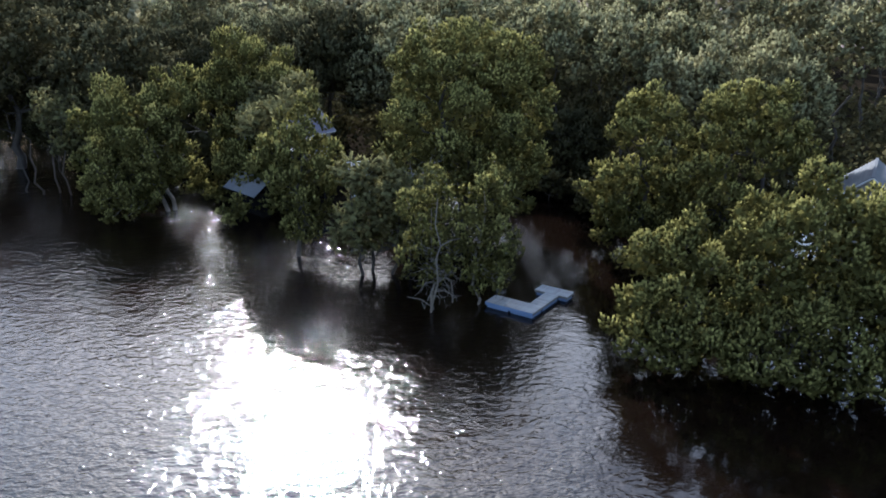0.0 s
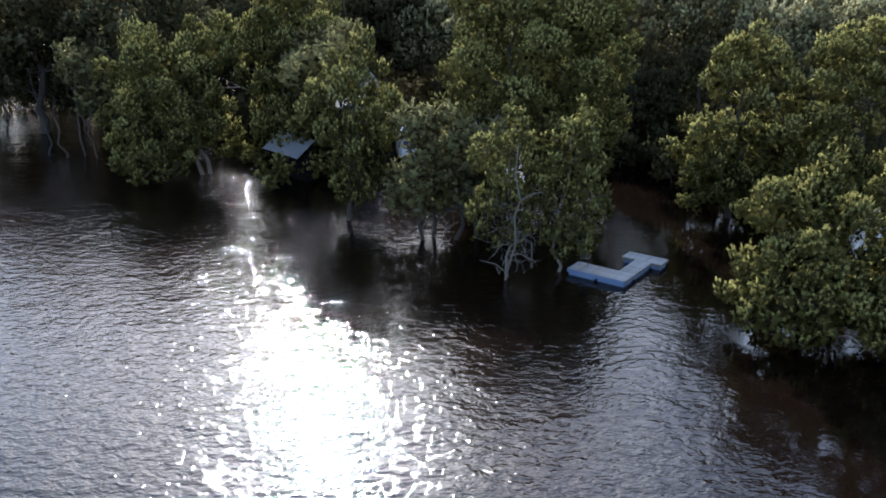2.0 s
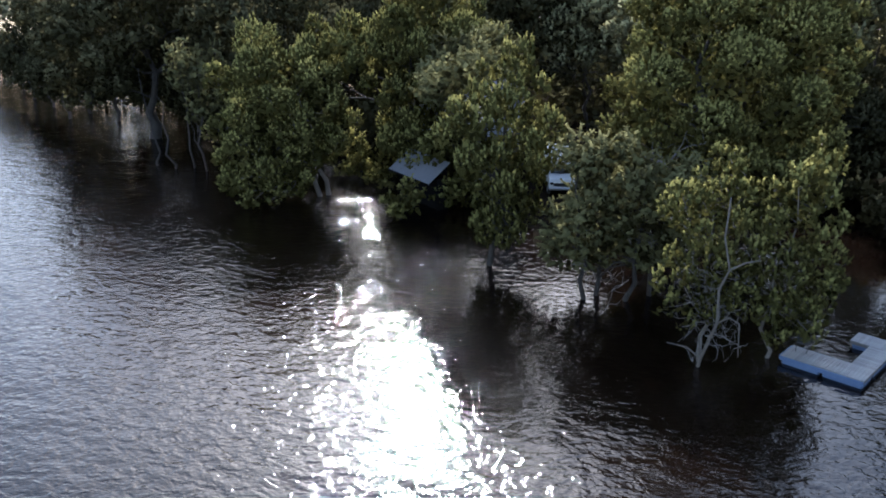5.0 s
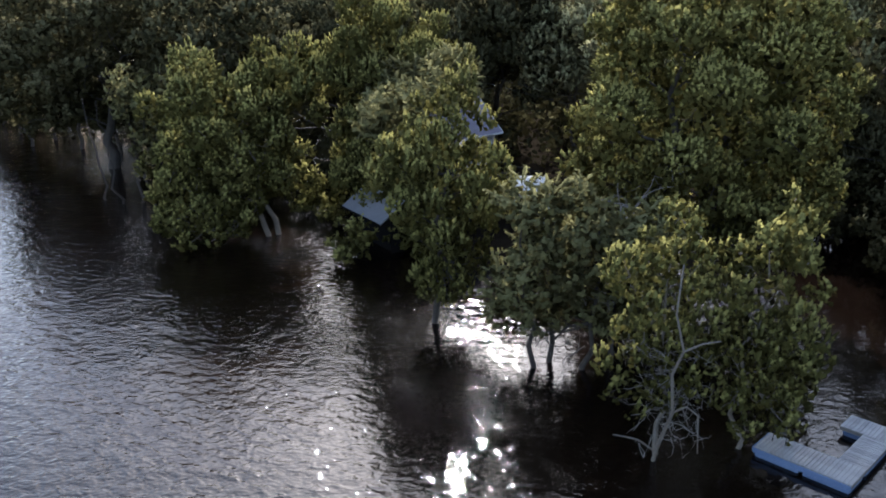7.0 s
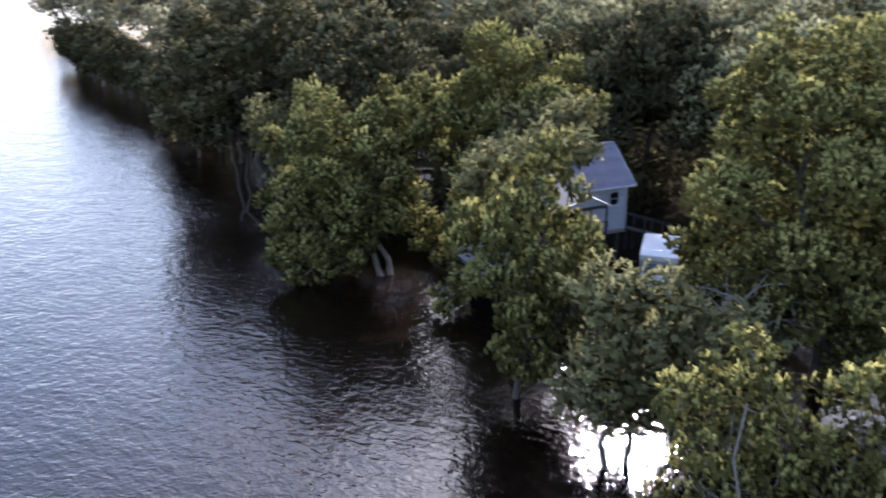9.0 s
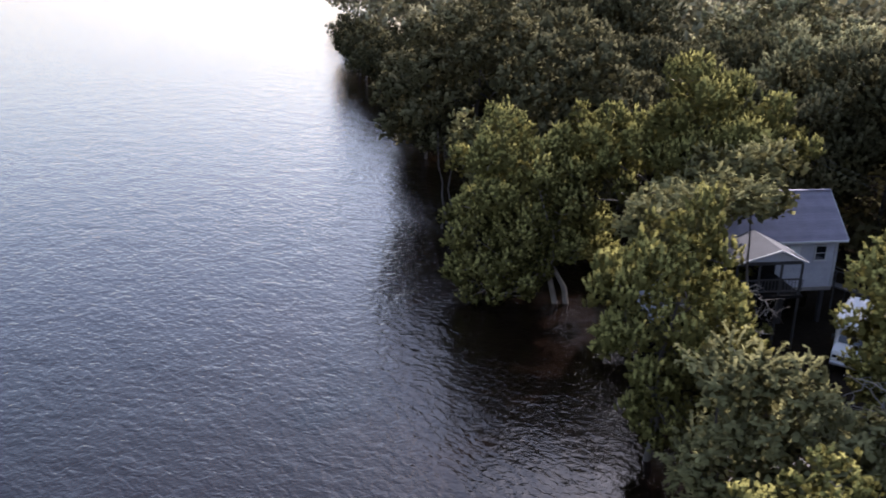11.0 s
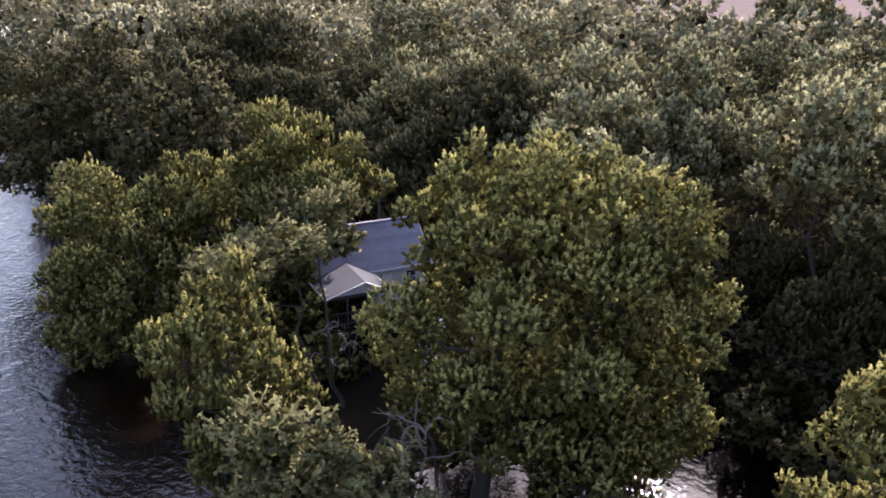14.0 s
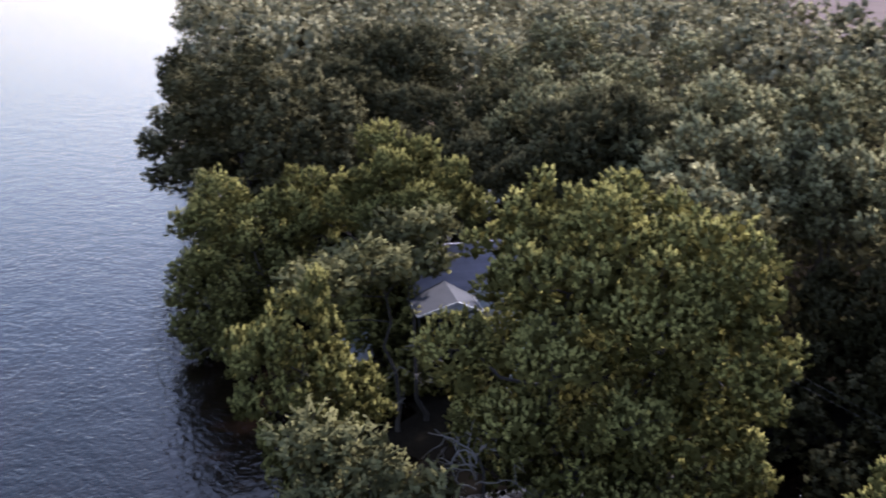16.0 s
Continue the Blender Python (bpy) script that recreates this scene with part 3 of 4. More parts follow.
tree("tree", 20, (14.0, 47.6, 0), [(-0.3, -0.6, 4.5, 3.7, 4.0), (0.1, -0.5, 8.1, 1.1, 1.2), (-1.9, 0.0, 6.6, 1.3, 1.2), (0.4, -1.8, 2.0, 3.0, 2.4), (-2.0, -0.8, 2.0, 2.2, 2.0)],
     "low bushy maple overhanging the dark water", group=MAPLES, girth=0.16, floor=-0.1, gap=0.6)
tree("tree", 21, (20.0, 46.2, 0), [(-0.3, -0.6, 7.2, 4.0, 4.9), (3.2, -1.6, 7.0, 3.6, 4.8), (-2.4, 0.4, 8.6, 1.6, 1.8), (-0.6, -1.6, 3.2, 3.6, 3.2), (3.4, -2.0, 3.0, 3.4, 3.0), (-0.8, -3.0, 2.0, 3.2, 2.4), (-3.0, -1.6, 2.2, 2.4, 2.4), (2.4, -3.4, 2.0, 3.0, 2.4)],
     "broad leafy maple overhanging the dark water", group=MAPLES, girth=0.22, floor=0.0, gap=0.6, stems=((0, 0), (3.6, -2.0)))
tree("tree", 22, (27.0, 44.0, 0), [(0.0, 0.0, 6.0, 4.0, 5.0)], "broad leafy maple at the flooded bank", group=MAPLES, girth=0.2, floor=0.2)
tree("tree", 23, (-46.0, 92.0, 0), [(0.0, 0.0, 11.5, 6.4, 6.0), (-3.6, -2.6, 8.0, 4.4, 5.0), (5.4, 4.2, 10.2, 4.4, 4.6)],
     "large dark old tree with full rounded crown on the bank", group=MAPLES, mat=FOREST, girth=0.4, boughs=18, bough_size=0.3, leaf=0.28, per_m2=3.4, per_tuft=9, floor=1.4)
tree("tree", 24, (-36.5, 81.5, 0), [(0.0, 0.0, 8.4, 2.5, 2.2), (0.4, 0.6, 5.2, 1.6, 1.6)], "thin half-bare tree with greyish leaves on the bank", group=MAPLES, mat=WILLOW, girth=0.09,
     stems=((0, 0), (1.4, 0.8), (-1.3, 1.0), (-2.8, 0.4), (2.6, 1.6), (-4.0, 1.2)), leaf=0.16, per_m2=2.6, gap=-0.02, floor=3.0)
tree("tree", 25, (-12.4, 74.6, 0), [(-1.0, 3.2, 11.2, 1.9, 1.0), (-3.0, 2.9, 10.5, 2.0, 1.0), (0.0, -2.4, 11.0, 1.7, 0.8), (-1.2, -5.6, 10.7, 1.8, 1.1), (-0.6, 0.5, 9.8, 1.6, 0.9), (-2.4, -2.0, 9.6, 1.8, 0.9), (-3.4, 0.2, 9.4, 1.7, 0.9), (0.3, 2.2, 9.6, 1.3, 0.8), (-2.8, -4.5, 9.2, 1.8, 0.9)],
     "feathery grey-green tree with dark leaning trunk beside the house", group=MAPLES, mat=WILLOW, girth=0.13, up=0.1, flat=0.6, leaf=0.16, per_tuft=9, per_m2=6, length=0.4, wide=0.07, dead=8, gap=0.25, stems=((0.4, -0.6), (0.9, 0.6)), boughs=11, bough_size=0.36)

# added tree that keeps the sky's reflection off the water in front
tree("tree", 26, (-3.4, 76.2, 0), [(0.0, 0.0, 5.6, 1.9, 2.0), (-1.3, 0.2, 4.0, 1.5, 1.7), (0.8, -0.3, 3.4, 1.6, 1.9)], "small dark leafy tree added beside the motorhome to block sky reflection",
     group=MAPLES, mat=FOREST, girth=0.1, leaf=0.2, per_m2=4.5, per_tuft=9, floor=0.3)

# bushes wear the darker forest leaves to stand in for the gap's deep shade
for k, (x, y, s) in enumerate(((6.5, 84.5, 1.0), (10.0, 80.5, 0.9), (5.0, 89.0, 1.1), (10.5, 87.5, 1.1), (7.5, 93.0, 1.2), (13.5, 76.0, 0.9), (17.5, 79.5, 1.3), (12.5, 83.0, 1.3), (21.0, 75.5, 1.2))):
    tree("bush", 40 + k, (x, y, 0), [(0, 0, 2.0 * s, 2.0 * s, 1.9 * s), (1.2 * s, 0.5, 1.5, 1.4 * s, 1.5 * s)], "grey-green willow bush, leaf colour darkened for the shaded floodwater", "bush", "bushes in the flooded gap",
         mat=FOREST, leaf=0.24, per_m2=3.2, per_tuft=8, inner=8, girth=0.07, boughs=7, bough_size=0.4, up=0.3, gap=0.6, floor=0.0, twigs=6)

for k, (x, y, s) in enumerate(((-15.6, 77.6, 1.5), (-21.5, 79.6, 0.6), (-23.8, 82.0, 0.7), (-19.2, 82.5, 1.1), (-28.5, 83.5, 1.2), (-14.5, 76.5, 0.8), (-18.4, 72.4, 0.62))):
    tree("bush", 50 + k, (x, y, 0), [(0, 0, 1.8 * s, 1.9 * s, 1.8 * s), (1.0 * s, 0.6, 1.4, 1.3 * s, 1.4 * s)], "yellow-green leafy bush in the flooded shade under the maples", "bush", "bushes under the maples",
         leaf=0.22, per_m2=4.5, per_tuft=10, inner=8, girth=0.06, boughs=7, bough_size=0.4, up=0.4, gap=0.6, floor=0.0, twigs=6)



def twisted_branches(seed, at, n, size):
    """A tangle of curling bare limbs."""
    r = np.random.default_rng(seed)
    root = new("dead_tree")
    root.location = at
    v, f = [], []
    tube(v, f, bend(r, (0, 0, -1.0), (0.1, 0.1, 6.4), 6, 0.2), [0.11, 0.10, 0.09, 0.08, 0.07, 0.06, 0.05], 7)
    o = new("trunk", mesh_of("trunk", v, f, BARK, True))
    o.parent = root
    for k in range(n):
        v, f = [], []
        p, way = np.array([0.1, 0.1, r.uniform(4.6, 6.4)]), r.normal(0, 1, 3) * np.array([1, 0.7, 0.5]) + np.array([0, 0, 0.6])
        curl = r.normal(0, 0.35, 3)
        line = [p]
        for q in range(9):
            way = unit(unit(way) + curl * 0.8 + r.normal(0, 0.25, 3))
            p = p + way * size * r.uniform(0.25, 0.4)
            line.append(p)
        tube(v, f, line, [0.05 - 0.0045 * q for q in range(10)], 5)
        for q in range(4):
            s = line[r.integers(3, 10)]
            tube(v, f, bend(r, s, s + r.normal(0, 0.5, 3), 4, 0.5), [0.02, 0.017, 0.013, 0.01, 0.006], 4)
        o = new("dead_branch", mesh_of("dead_branch", v, f, DEADWOOD, True))
        o.parent = root
    return tagged(root, "bare twisted grey limbs of a dead tree among foliage", "tree", MAPLES)


twisted_branches(61, (-1.9, 66.0, 0), 11, 0.95)
# ---- the woods behind ----
WOODS = "trees of the woods"


def woods_lobes(g, h, r, low):
    """The rounded forms of a woodland crown of height h and radius r, its foliage beginning at the height low."""
    half = (h - low) / 2
    out = [(0, 0, low + half * 1.1, r * 0.86, half * 0.82)]
    for k in range(2):
        a = g.uniform(0, 6.3)
        out.append((math.cos(a) * r * 0.4, math.sin(a) * r * 0.4, low + half * g.uniform(1.1, 1.5), r * 0.55, half * 0.45))
    return out


g = np.random.default_rng(7)
mid_kinds, fine_kinds = [], []
WOODS_KINDS = [  # label, leaves, height, radius, foliage from
    ("woodland tree with dense rounded dark green crown", "FOREST", 16, 5.6, 2.5), ("woodland tree with dense rounded dark green crown", "FOREST", 16, 4.8, 2.5),
    ("woodland tree with dense rounded dark green crown", "FOREST", 16, 6.2, 2.5), ("low dark bank tree with boughs hanging to the water", "FOREST", 10, 4.6, -0.8),
    ("woodland tree with rounded pale olive crown", "PALE", 16, 5.4, 2.5), ("woodland tree with rounded pale olive crown", "PALE", 16, 4.6, 2.5),
    ("slender woodland tree with upright silvery-olive crown", "PALE", 17, 3.7, 6.5), ("slender woodland tree with upright silvery-olive crown", "PALE", 17, 4.2, 6.5)]
for k, (label, kind, h, r, low) in enumerate(WOODS_KINDS):
    slim = r < 4.3
    for fine, leaf, per, m, wide in ((True, 0.16, 5.2, 6, 0.115), (False, 0.26, 2.3, 4, 0.19)):
        (fine_kinds if fine else mid_kinds).append(tree("tree", 101 + k, (0, -4000 - k * 40, 0), woods_lobes(g, h, r, low), label, group=WOODS, mat=FOREST if kind == "FOREST" else PALE, leaf=leaf, under=-0.3,
                          per_m2=per, per_tuft=m, length=0.52, inner=2.6, inner_leaf=0.42, girth=0.2, boughs=16, bough_size=0.34 if slim else 0.36, twigs=4, up=0.55, gap=0.6, floor=0.3, knob=1.9, thin=True, wide=wide, sides=4 if fine else 3, bands=2))
far_kinds = []
for k in range(6):
    L = sublobes(g, woods_lobes(g, 16, g.uniform(4.2, 6.0), 3.0)[:2], 13, 0.36)
    far_kinds.append([leaf_corners(g, L, n, leaf, m, 0.7, 0.55, 0.6, 3.0, inner=0.6, inner_leaf=1.0, knob=2.0, under=-0.1, wide=0.38, sides=3, bands=2) for n, leaf, m in ((0.6, 0.55, 3), (0.27, 0.85, 2))])
rng = np.random.default_rng(5)
# the crowns that stand out in the woods, and a last row added to darken the shaded gap: x, y, height, kind
STANDING = ((-44.0, 103.5, 16.6, 0), (-48.5, 118.5, 18.2, 2), (-31.0, 116.5, 15.0, 1), (-37.5, 108.0, 14.6, 0), (-21.5, 104.5, 15.4, 4), (-18.6, 112.0, 16.8, 4), (-12.8, 98.8, 16.6, 2), (-6.3, 97.8, 15.8, 4),
            (-0.8, 99.6, 15.4, 5), (-6.0, 106.0, 17.6, 5), (2.4, 105.8, 18.4, 6), (11.6, 89.8, 18.6, 7), (17.5, 84.5, 17.0, 6), (4.6, 98.6, 15.0, 7), (10.5, 99.0, 17.4, 7), (17.0, 94.5, 17.5, 6), (23.5, 88.0, 17.0, 7), (23.0, 79.0, 15.0, 5), (30.0, 79.0, 15.5, 4),
            (-16.6, 94.8, 13.5, 1), (-21.5, 97.0, 13.0, 0), (-26.5, 99.5, 13.5, 1), (-29.0, 107.5, 14.5, 2), (-13.5, 105.5, 15.5, 5), (-24.5, 112.5, 15.5, 4), (-34.0, 97.5, 13.0, 0), (-53.5, 109.5, 15.5, 1), (-57.5, 101.5, 13.5, 0), (4.8, 171.0, 20.8, 4), (-13.0, 184.0, 15.5, 0),
            (12.6, 85.6, 8.0, 3), (7.4, 95.6, 8.6, 3), (15.8, 90.2, 9.0, 3), (10.4, 93.6, 7.6, 3))
for x, y, h, k in STANDING:
    f = h / WOODS_KINDS[k][2]
    copy_thing(fine_kinds[k], pose(x, y, -0.3, 0, 0, 47 * (x + y)) @ Matrix.Diagonal((f, f, f, 1)))
# low trees that hang over the water along the open bank
for k in range(17):
    x = -36.5 - 5.4 * k + rng.uniform(-1.2, 1.2)
    f = rng.uniform(0.62, 0.95)
    copy_thing(mid_kinds[3], pose(x, shore(x) + 3.2 + rng.uniform(-0.6, 0.6), 0, 0, 0, rng.uniform(0, 360)) @ Matrix.Diagonal((f, f, f, 1)))
CLEAR = [(-13.0, 85.0, 10.5), (-7.5, 82.5, 9.0), (34.5, 69.0, 8.0), (1.0, 73.0, 12.5), (-19.5, 82.5, 9.0), (-27.0, 79.5, 10.0), (-46, 92, 9.0), (21.5, 64.0, 8.5), (15.0, 66.0, 7.5), (9.0, 80.0, 7.5)] + [(x, y, 6.6) for x, y, h, k in STANDING]
far = []
for j in range(51):
    for i in range(-52, 26):
        x, y = i * 10.6 + (j % 2) * 5.3 + rng.uniform(-2.6, 2.6), 70 + j * 9.6 + rng.uniform(-2.6, 2.6)
        k, size, turn, squat = int(rng.integers(0, 42)), rng.uniform(0.66, 1.16), rng.uniform(0, 360), rng.uniform(0.92, 1.08)
        inland = (y - shore(x)) * 0.8
        if inland < 5.0 or y > field_edge(x) - 3:
            continue
        if x > -31.9 and y < (88 if x < 9 else 74 - 0.4 * max(0, x - 30)):
            continue
        d = math.hypot(x - 8, y - 38)
        side = math.degrees(math.atan2(-(x - 8), y - 38))
        if d > 310 or side < -33 or side > 76:
            continue
        if any(math.hypot(x - hx, y - hy) < hr for hx, hy, hr in CLEAR):
            continue
        if 24.0 < math.degrees(math.atan2(x, y)) < 28.5 and y < 75:
            continue
        m = pose(x, y, max(land(x, y), -0.3), 0, 0, turn) @ Matrix.Diagonal((squat * size, size / squat, size, 1))
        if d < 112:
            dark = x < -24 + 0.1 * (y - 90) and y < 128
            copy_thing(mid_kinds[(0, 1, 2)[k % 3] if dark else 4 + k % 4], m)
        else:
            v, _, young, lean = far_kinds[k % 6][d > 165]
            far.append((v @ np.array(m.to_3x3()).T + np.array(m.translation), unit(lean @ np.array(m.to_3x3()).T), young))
for kind in mid_kinds + fine_kinds:
    for o in [*kind.children_recursive, kind]:
        bpy.data.objects.remove(o)
tagged(new("far_woods", quads_mesh("far_woods", np.concatenate([f[0] for f in far]), FAR_HAZED, np.concatenate([f[2] for f in far]), np.concatenate([f[1] for f in far]))), "distant woodland canopy of dull green rounded crowns", "woods", kind="stuff")


def undergrowth():
    """An added dark thicket under the crowns, mostly unseen, that blocks the low sky and its reflection."""
    r = np.random.default_rng(77)
    out = []
    leans = []
    for x in np.arange(-200, 62, 3.2):
        for y in np.arange(74, 216, 3.2):
            px, py = x + r.uniform(-1.3, 1.3), y + r.uniform(-1.3, 1.3)
            if (py - shore(px)) * 0.8 < 5.0 or (px > -31.9 and py < (91 if px < 9 else 92 if px < 20 else 80)) or math.hypot(px - 8, py - 38) > (120 if (py - shore(px)) * 0.8 > 16 else 230):
                continue
            if any(math.hypot(px - hx, py - hy) < hr for hx, hy, hr in CLEAR[:5]):
                continue
            h = r.uniform(2.0, 5.5)
            n = 80
            d = unit(r.normal(0, 1, (n, 3)))
            q = d * np.array([1.9, 1.9, h / 2]) * r.uniform(0.75, 1.05, (n, 1)) + np.array([px, py, h / 2])
            leans.append(d)
            out.append(leaf_quads(q, r.normal(0, 1, (n, 3)), unit(d + r.normal(0, 0.3, (n, 3))), r.uniform(0.4, 0.7, (n, 1)), 0.4))
    return tagged(new("undergrowth", quads_mesh("undergrowth", np.concatenate(out), FOREST, None, np.repeat(np.concatenate(leans), 4, 0))), "dark tangled undergrowth added to block low sky beneath the woodland crowns", "undergrowth", kind="stuff")


undergrowth()

# ---- the floating dock ----
def dock():
    root = new("floating_dock")
    root.matrix_world = pose(2.88, 55.0, 0, 0, 0, math.degrees(math.atan2(-0.56, 0.83)))
    plank = {}

    def section(x0, x1, y0, y1, along, label):
        s = part("deck_frame", box(x1 - x0, y1 - y0, 0.16, ((x0 + x1) / 2, (y0 + y1) / 2, 0.29), 0.015), TIMBER, root, label)
        lo, hi, width = (x0, x1, y1 - y0) if along == "x" else (y0, y1, x1 - x0)
        n = round((hi - lo) / 0.152)
        step = (hi - lo) / n
        key = (round(width, 2), round(step, 3))
        if key not in plank:
            b = box(step - 0.012, width + 0.03, 0.035, (0, 0, 0), 0.005)
            me = bpy.data.meshes.new("plank")
            b.to_mesh(me)
            b.free()
            me.materials.append(DECK)
            plank[key] = me
        r = random.Random(3)
        for i in range(n):
            o = new("plank", plank[key])
            o.parent = s
            c = lo + (i + 0.5) * step
            m = (c, (y0 + y1) / 2) if along == "x" else ((x0 + x1) / 2, c)
            o.matrix_local = pose(*m, 0.39 + r.uniform(-0.004, 0.004), r.uniform(-0.3, 0.3), 0, (0 if along == "x" else 90) + r.uniform(-0.4, 0.4))
        return s

    section(0, 3.66, 0, 1.36, "x", "")
    section(2.66, 3.66, 1.37, 3.78, "y", "")
    section(1.75, 4.3, 3.79, 4.9, "x", "")
    for x, y, sx, sy in ((0.9, 0.66, 1.7, 1.3), (2.75, 0.66, 1.7, 1.3), (3.16, 2.6, 0.9, 2.2), (2.3, 4.35, 0.9, 1.0), (3.7, 4.35, 1.0, 1.0)):
        part("float", box(sx, sy, 0.34, (x, y, 0.04), 0.05), FLOAT, root, "pale blue plastic float")
    part("fascia", box(3.66, 0.045, 0.2, (1.83, -0.045, 0.27), 0.01), FLOAT, root, "pale blue edge board")
    part("fascia", box(0.045, 1.36, 0.2, (-0.045, 0.68, 0.27), 0.01), FLOAT, root, "pale blue edge board")
    return tagged(root, "weathered grey plank floating dock with pale blue sides", "dock")


dock()


def folding_chair(at, turn):
    root = new("folding_chair")
    root.matrix_world = pose(*at, 0, 0, turn)
    for x in (-0.25, 0.25):
        for y, t in ((-0.22, 12), (0.2, -12)):
            v, f = [], []
            tube(v, f, [(x, y * 1.25, 0), (x, y * 0.8, 0.42)], [0.016, 0.016], 8)
            o = new("leg", mesh_of("leg", v, f, RUBBER, True))
            o.parent = root
        part("armrest", box(0.05, 0.5, 0.03, (x * 1.12, 0, 0.62), 0.008), RUBBER, root)
        v, f = [], []
        tube(v, f, [(x, 0.2, 0.4), (x, 0.33, 0.92)], [0.015, 0.015], 8)
        o = new("back_post", mesh_of("back_post", v, f, RUBBER, True))
        o.parent = root
    part("seat", box(0.5, 0.46, 0.03, (0, 0, 0.43), 0.01), RUBBER, root)
    b = box(0.5, 0.025, 0.44, (0, 0, 0), 0.008)
    bmesh.ops.transform(b, matrix=pose(0, 0.27, 0.70, -14), verts=b.verts)
    part("backrest", b, RUBBER, root)
    return tagged(root, "dark folding camp chair on the dock", "chair")


folding_chair((3.95, 55.55, 0.41), 150)


# ---- the house on piles ----
def gable_roof(parent, name, x0, x1, ridge_y, half, ridge_z, eave_z, mat, label, thick=0.12):
    """Both slopes of a roof whose ridge runs along x, with courses of shingles as real steps."""
    roof = new(name)
    roof.parent = parent
    tagged(roof, label)
    run = math.hypot(half, ridge_z - eave_z)
    tilt = math.atan2(ridge_z - eave_z, half)
    for s in (-1, 1):
        n = max(8, round(run / 0.2))
        for i in range(n):
            a0, a1 = i / n * run, (i + 1) / n * run + 0.03
            q = []
            for a, up in ((a0, 0.004), (a1, 0.014), (a1, -thick), (a0, -thick)):
                y = ridge_y + s * (a * math.cos(tilt)) + s * up * math.sin(tilt)
                q.append((y, ridge_z - a * math.sin(tilt) + up * math.cos(tilt)))
            p = solid(q if s > 0 else q[::-1], x1 - x0, "x")
            bmesh.ops.translate(p, vec=(x0, 0, 0), verts=p.verts)
            part("shingle_course", p, mat, roof)
    part("ridge_cap", box(x1 - x0 + 0.02, 0.26, 0.05, ((x0 + x1) / 2, ridge_y, ridge_z + 0.02), 0.015), mat, roof)
    return roof


def window(parent, x, y, z, w, h, pane_mat, face=-1):
    frame_ = part("window", box(w + 0.14, 0.07, h + 0.14, (x, y + face * 0.03, z), 0.01), TRIM, parent, "white window frame")
    part("pane", box(w, 0.03, h, (x, y + face * 0.065, z), 0.004), pane_mat, frame_)
    part("glazing_bar", box(w, 0.03, 0.035, (x, y + face * 0.078, z), 0.004), TRIM, frame_)
    part("sill", box(w + 0.22, 0.12, 0.04, (x, y + face * 0.07, z - h / 2 - 0.08), 0.006), TRIM, frame_)
    return frame_


def clad(parent, name, x0, x1, y, z0, z1, mat, face=-1, along="x", course=0.2):
    """A wall of lapped boards, each board a step proud of the next."""
    wall = new(name)
    wall.parent = parent
    n = max(1, round((z1 - z0) / course))
    for i in range(n):
        c0, c1 = z0 + (z1 - z0) * i / n, z0 + (z1 - z0) * (i + 1) / n
        q = [(y, c0), (y + face * 0.12, c0), (y + face * 0.10, c1), (y, c1)]
        p = solid(q, x1 - x0, along)
        bmesh.ops.translate(p, vec=(x0, 0, 0) if along == "x" else (0, x0, 0), verts=p.verts)
        part("board", p, mat, wall)
    return wall


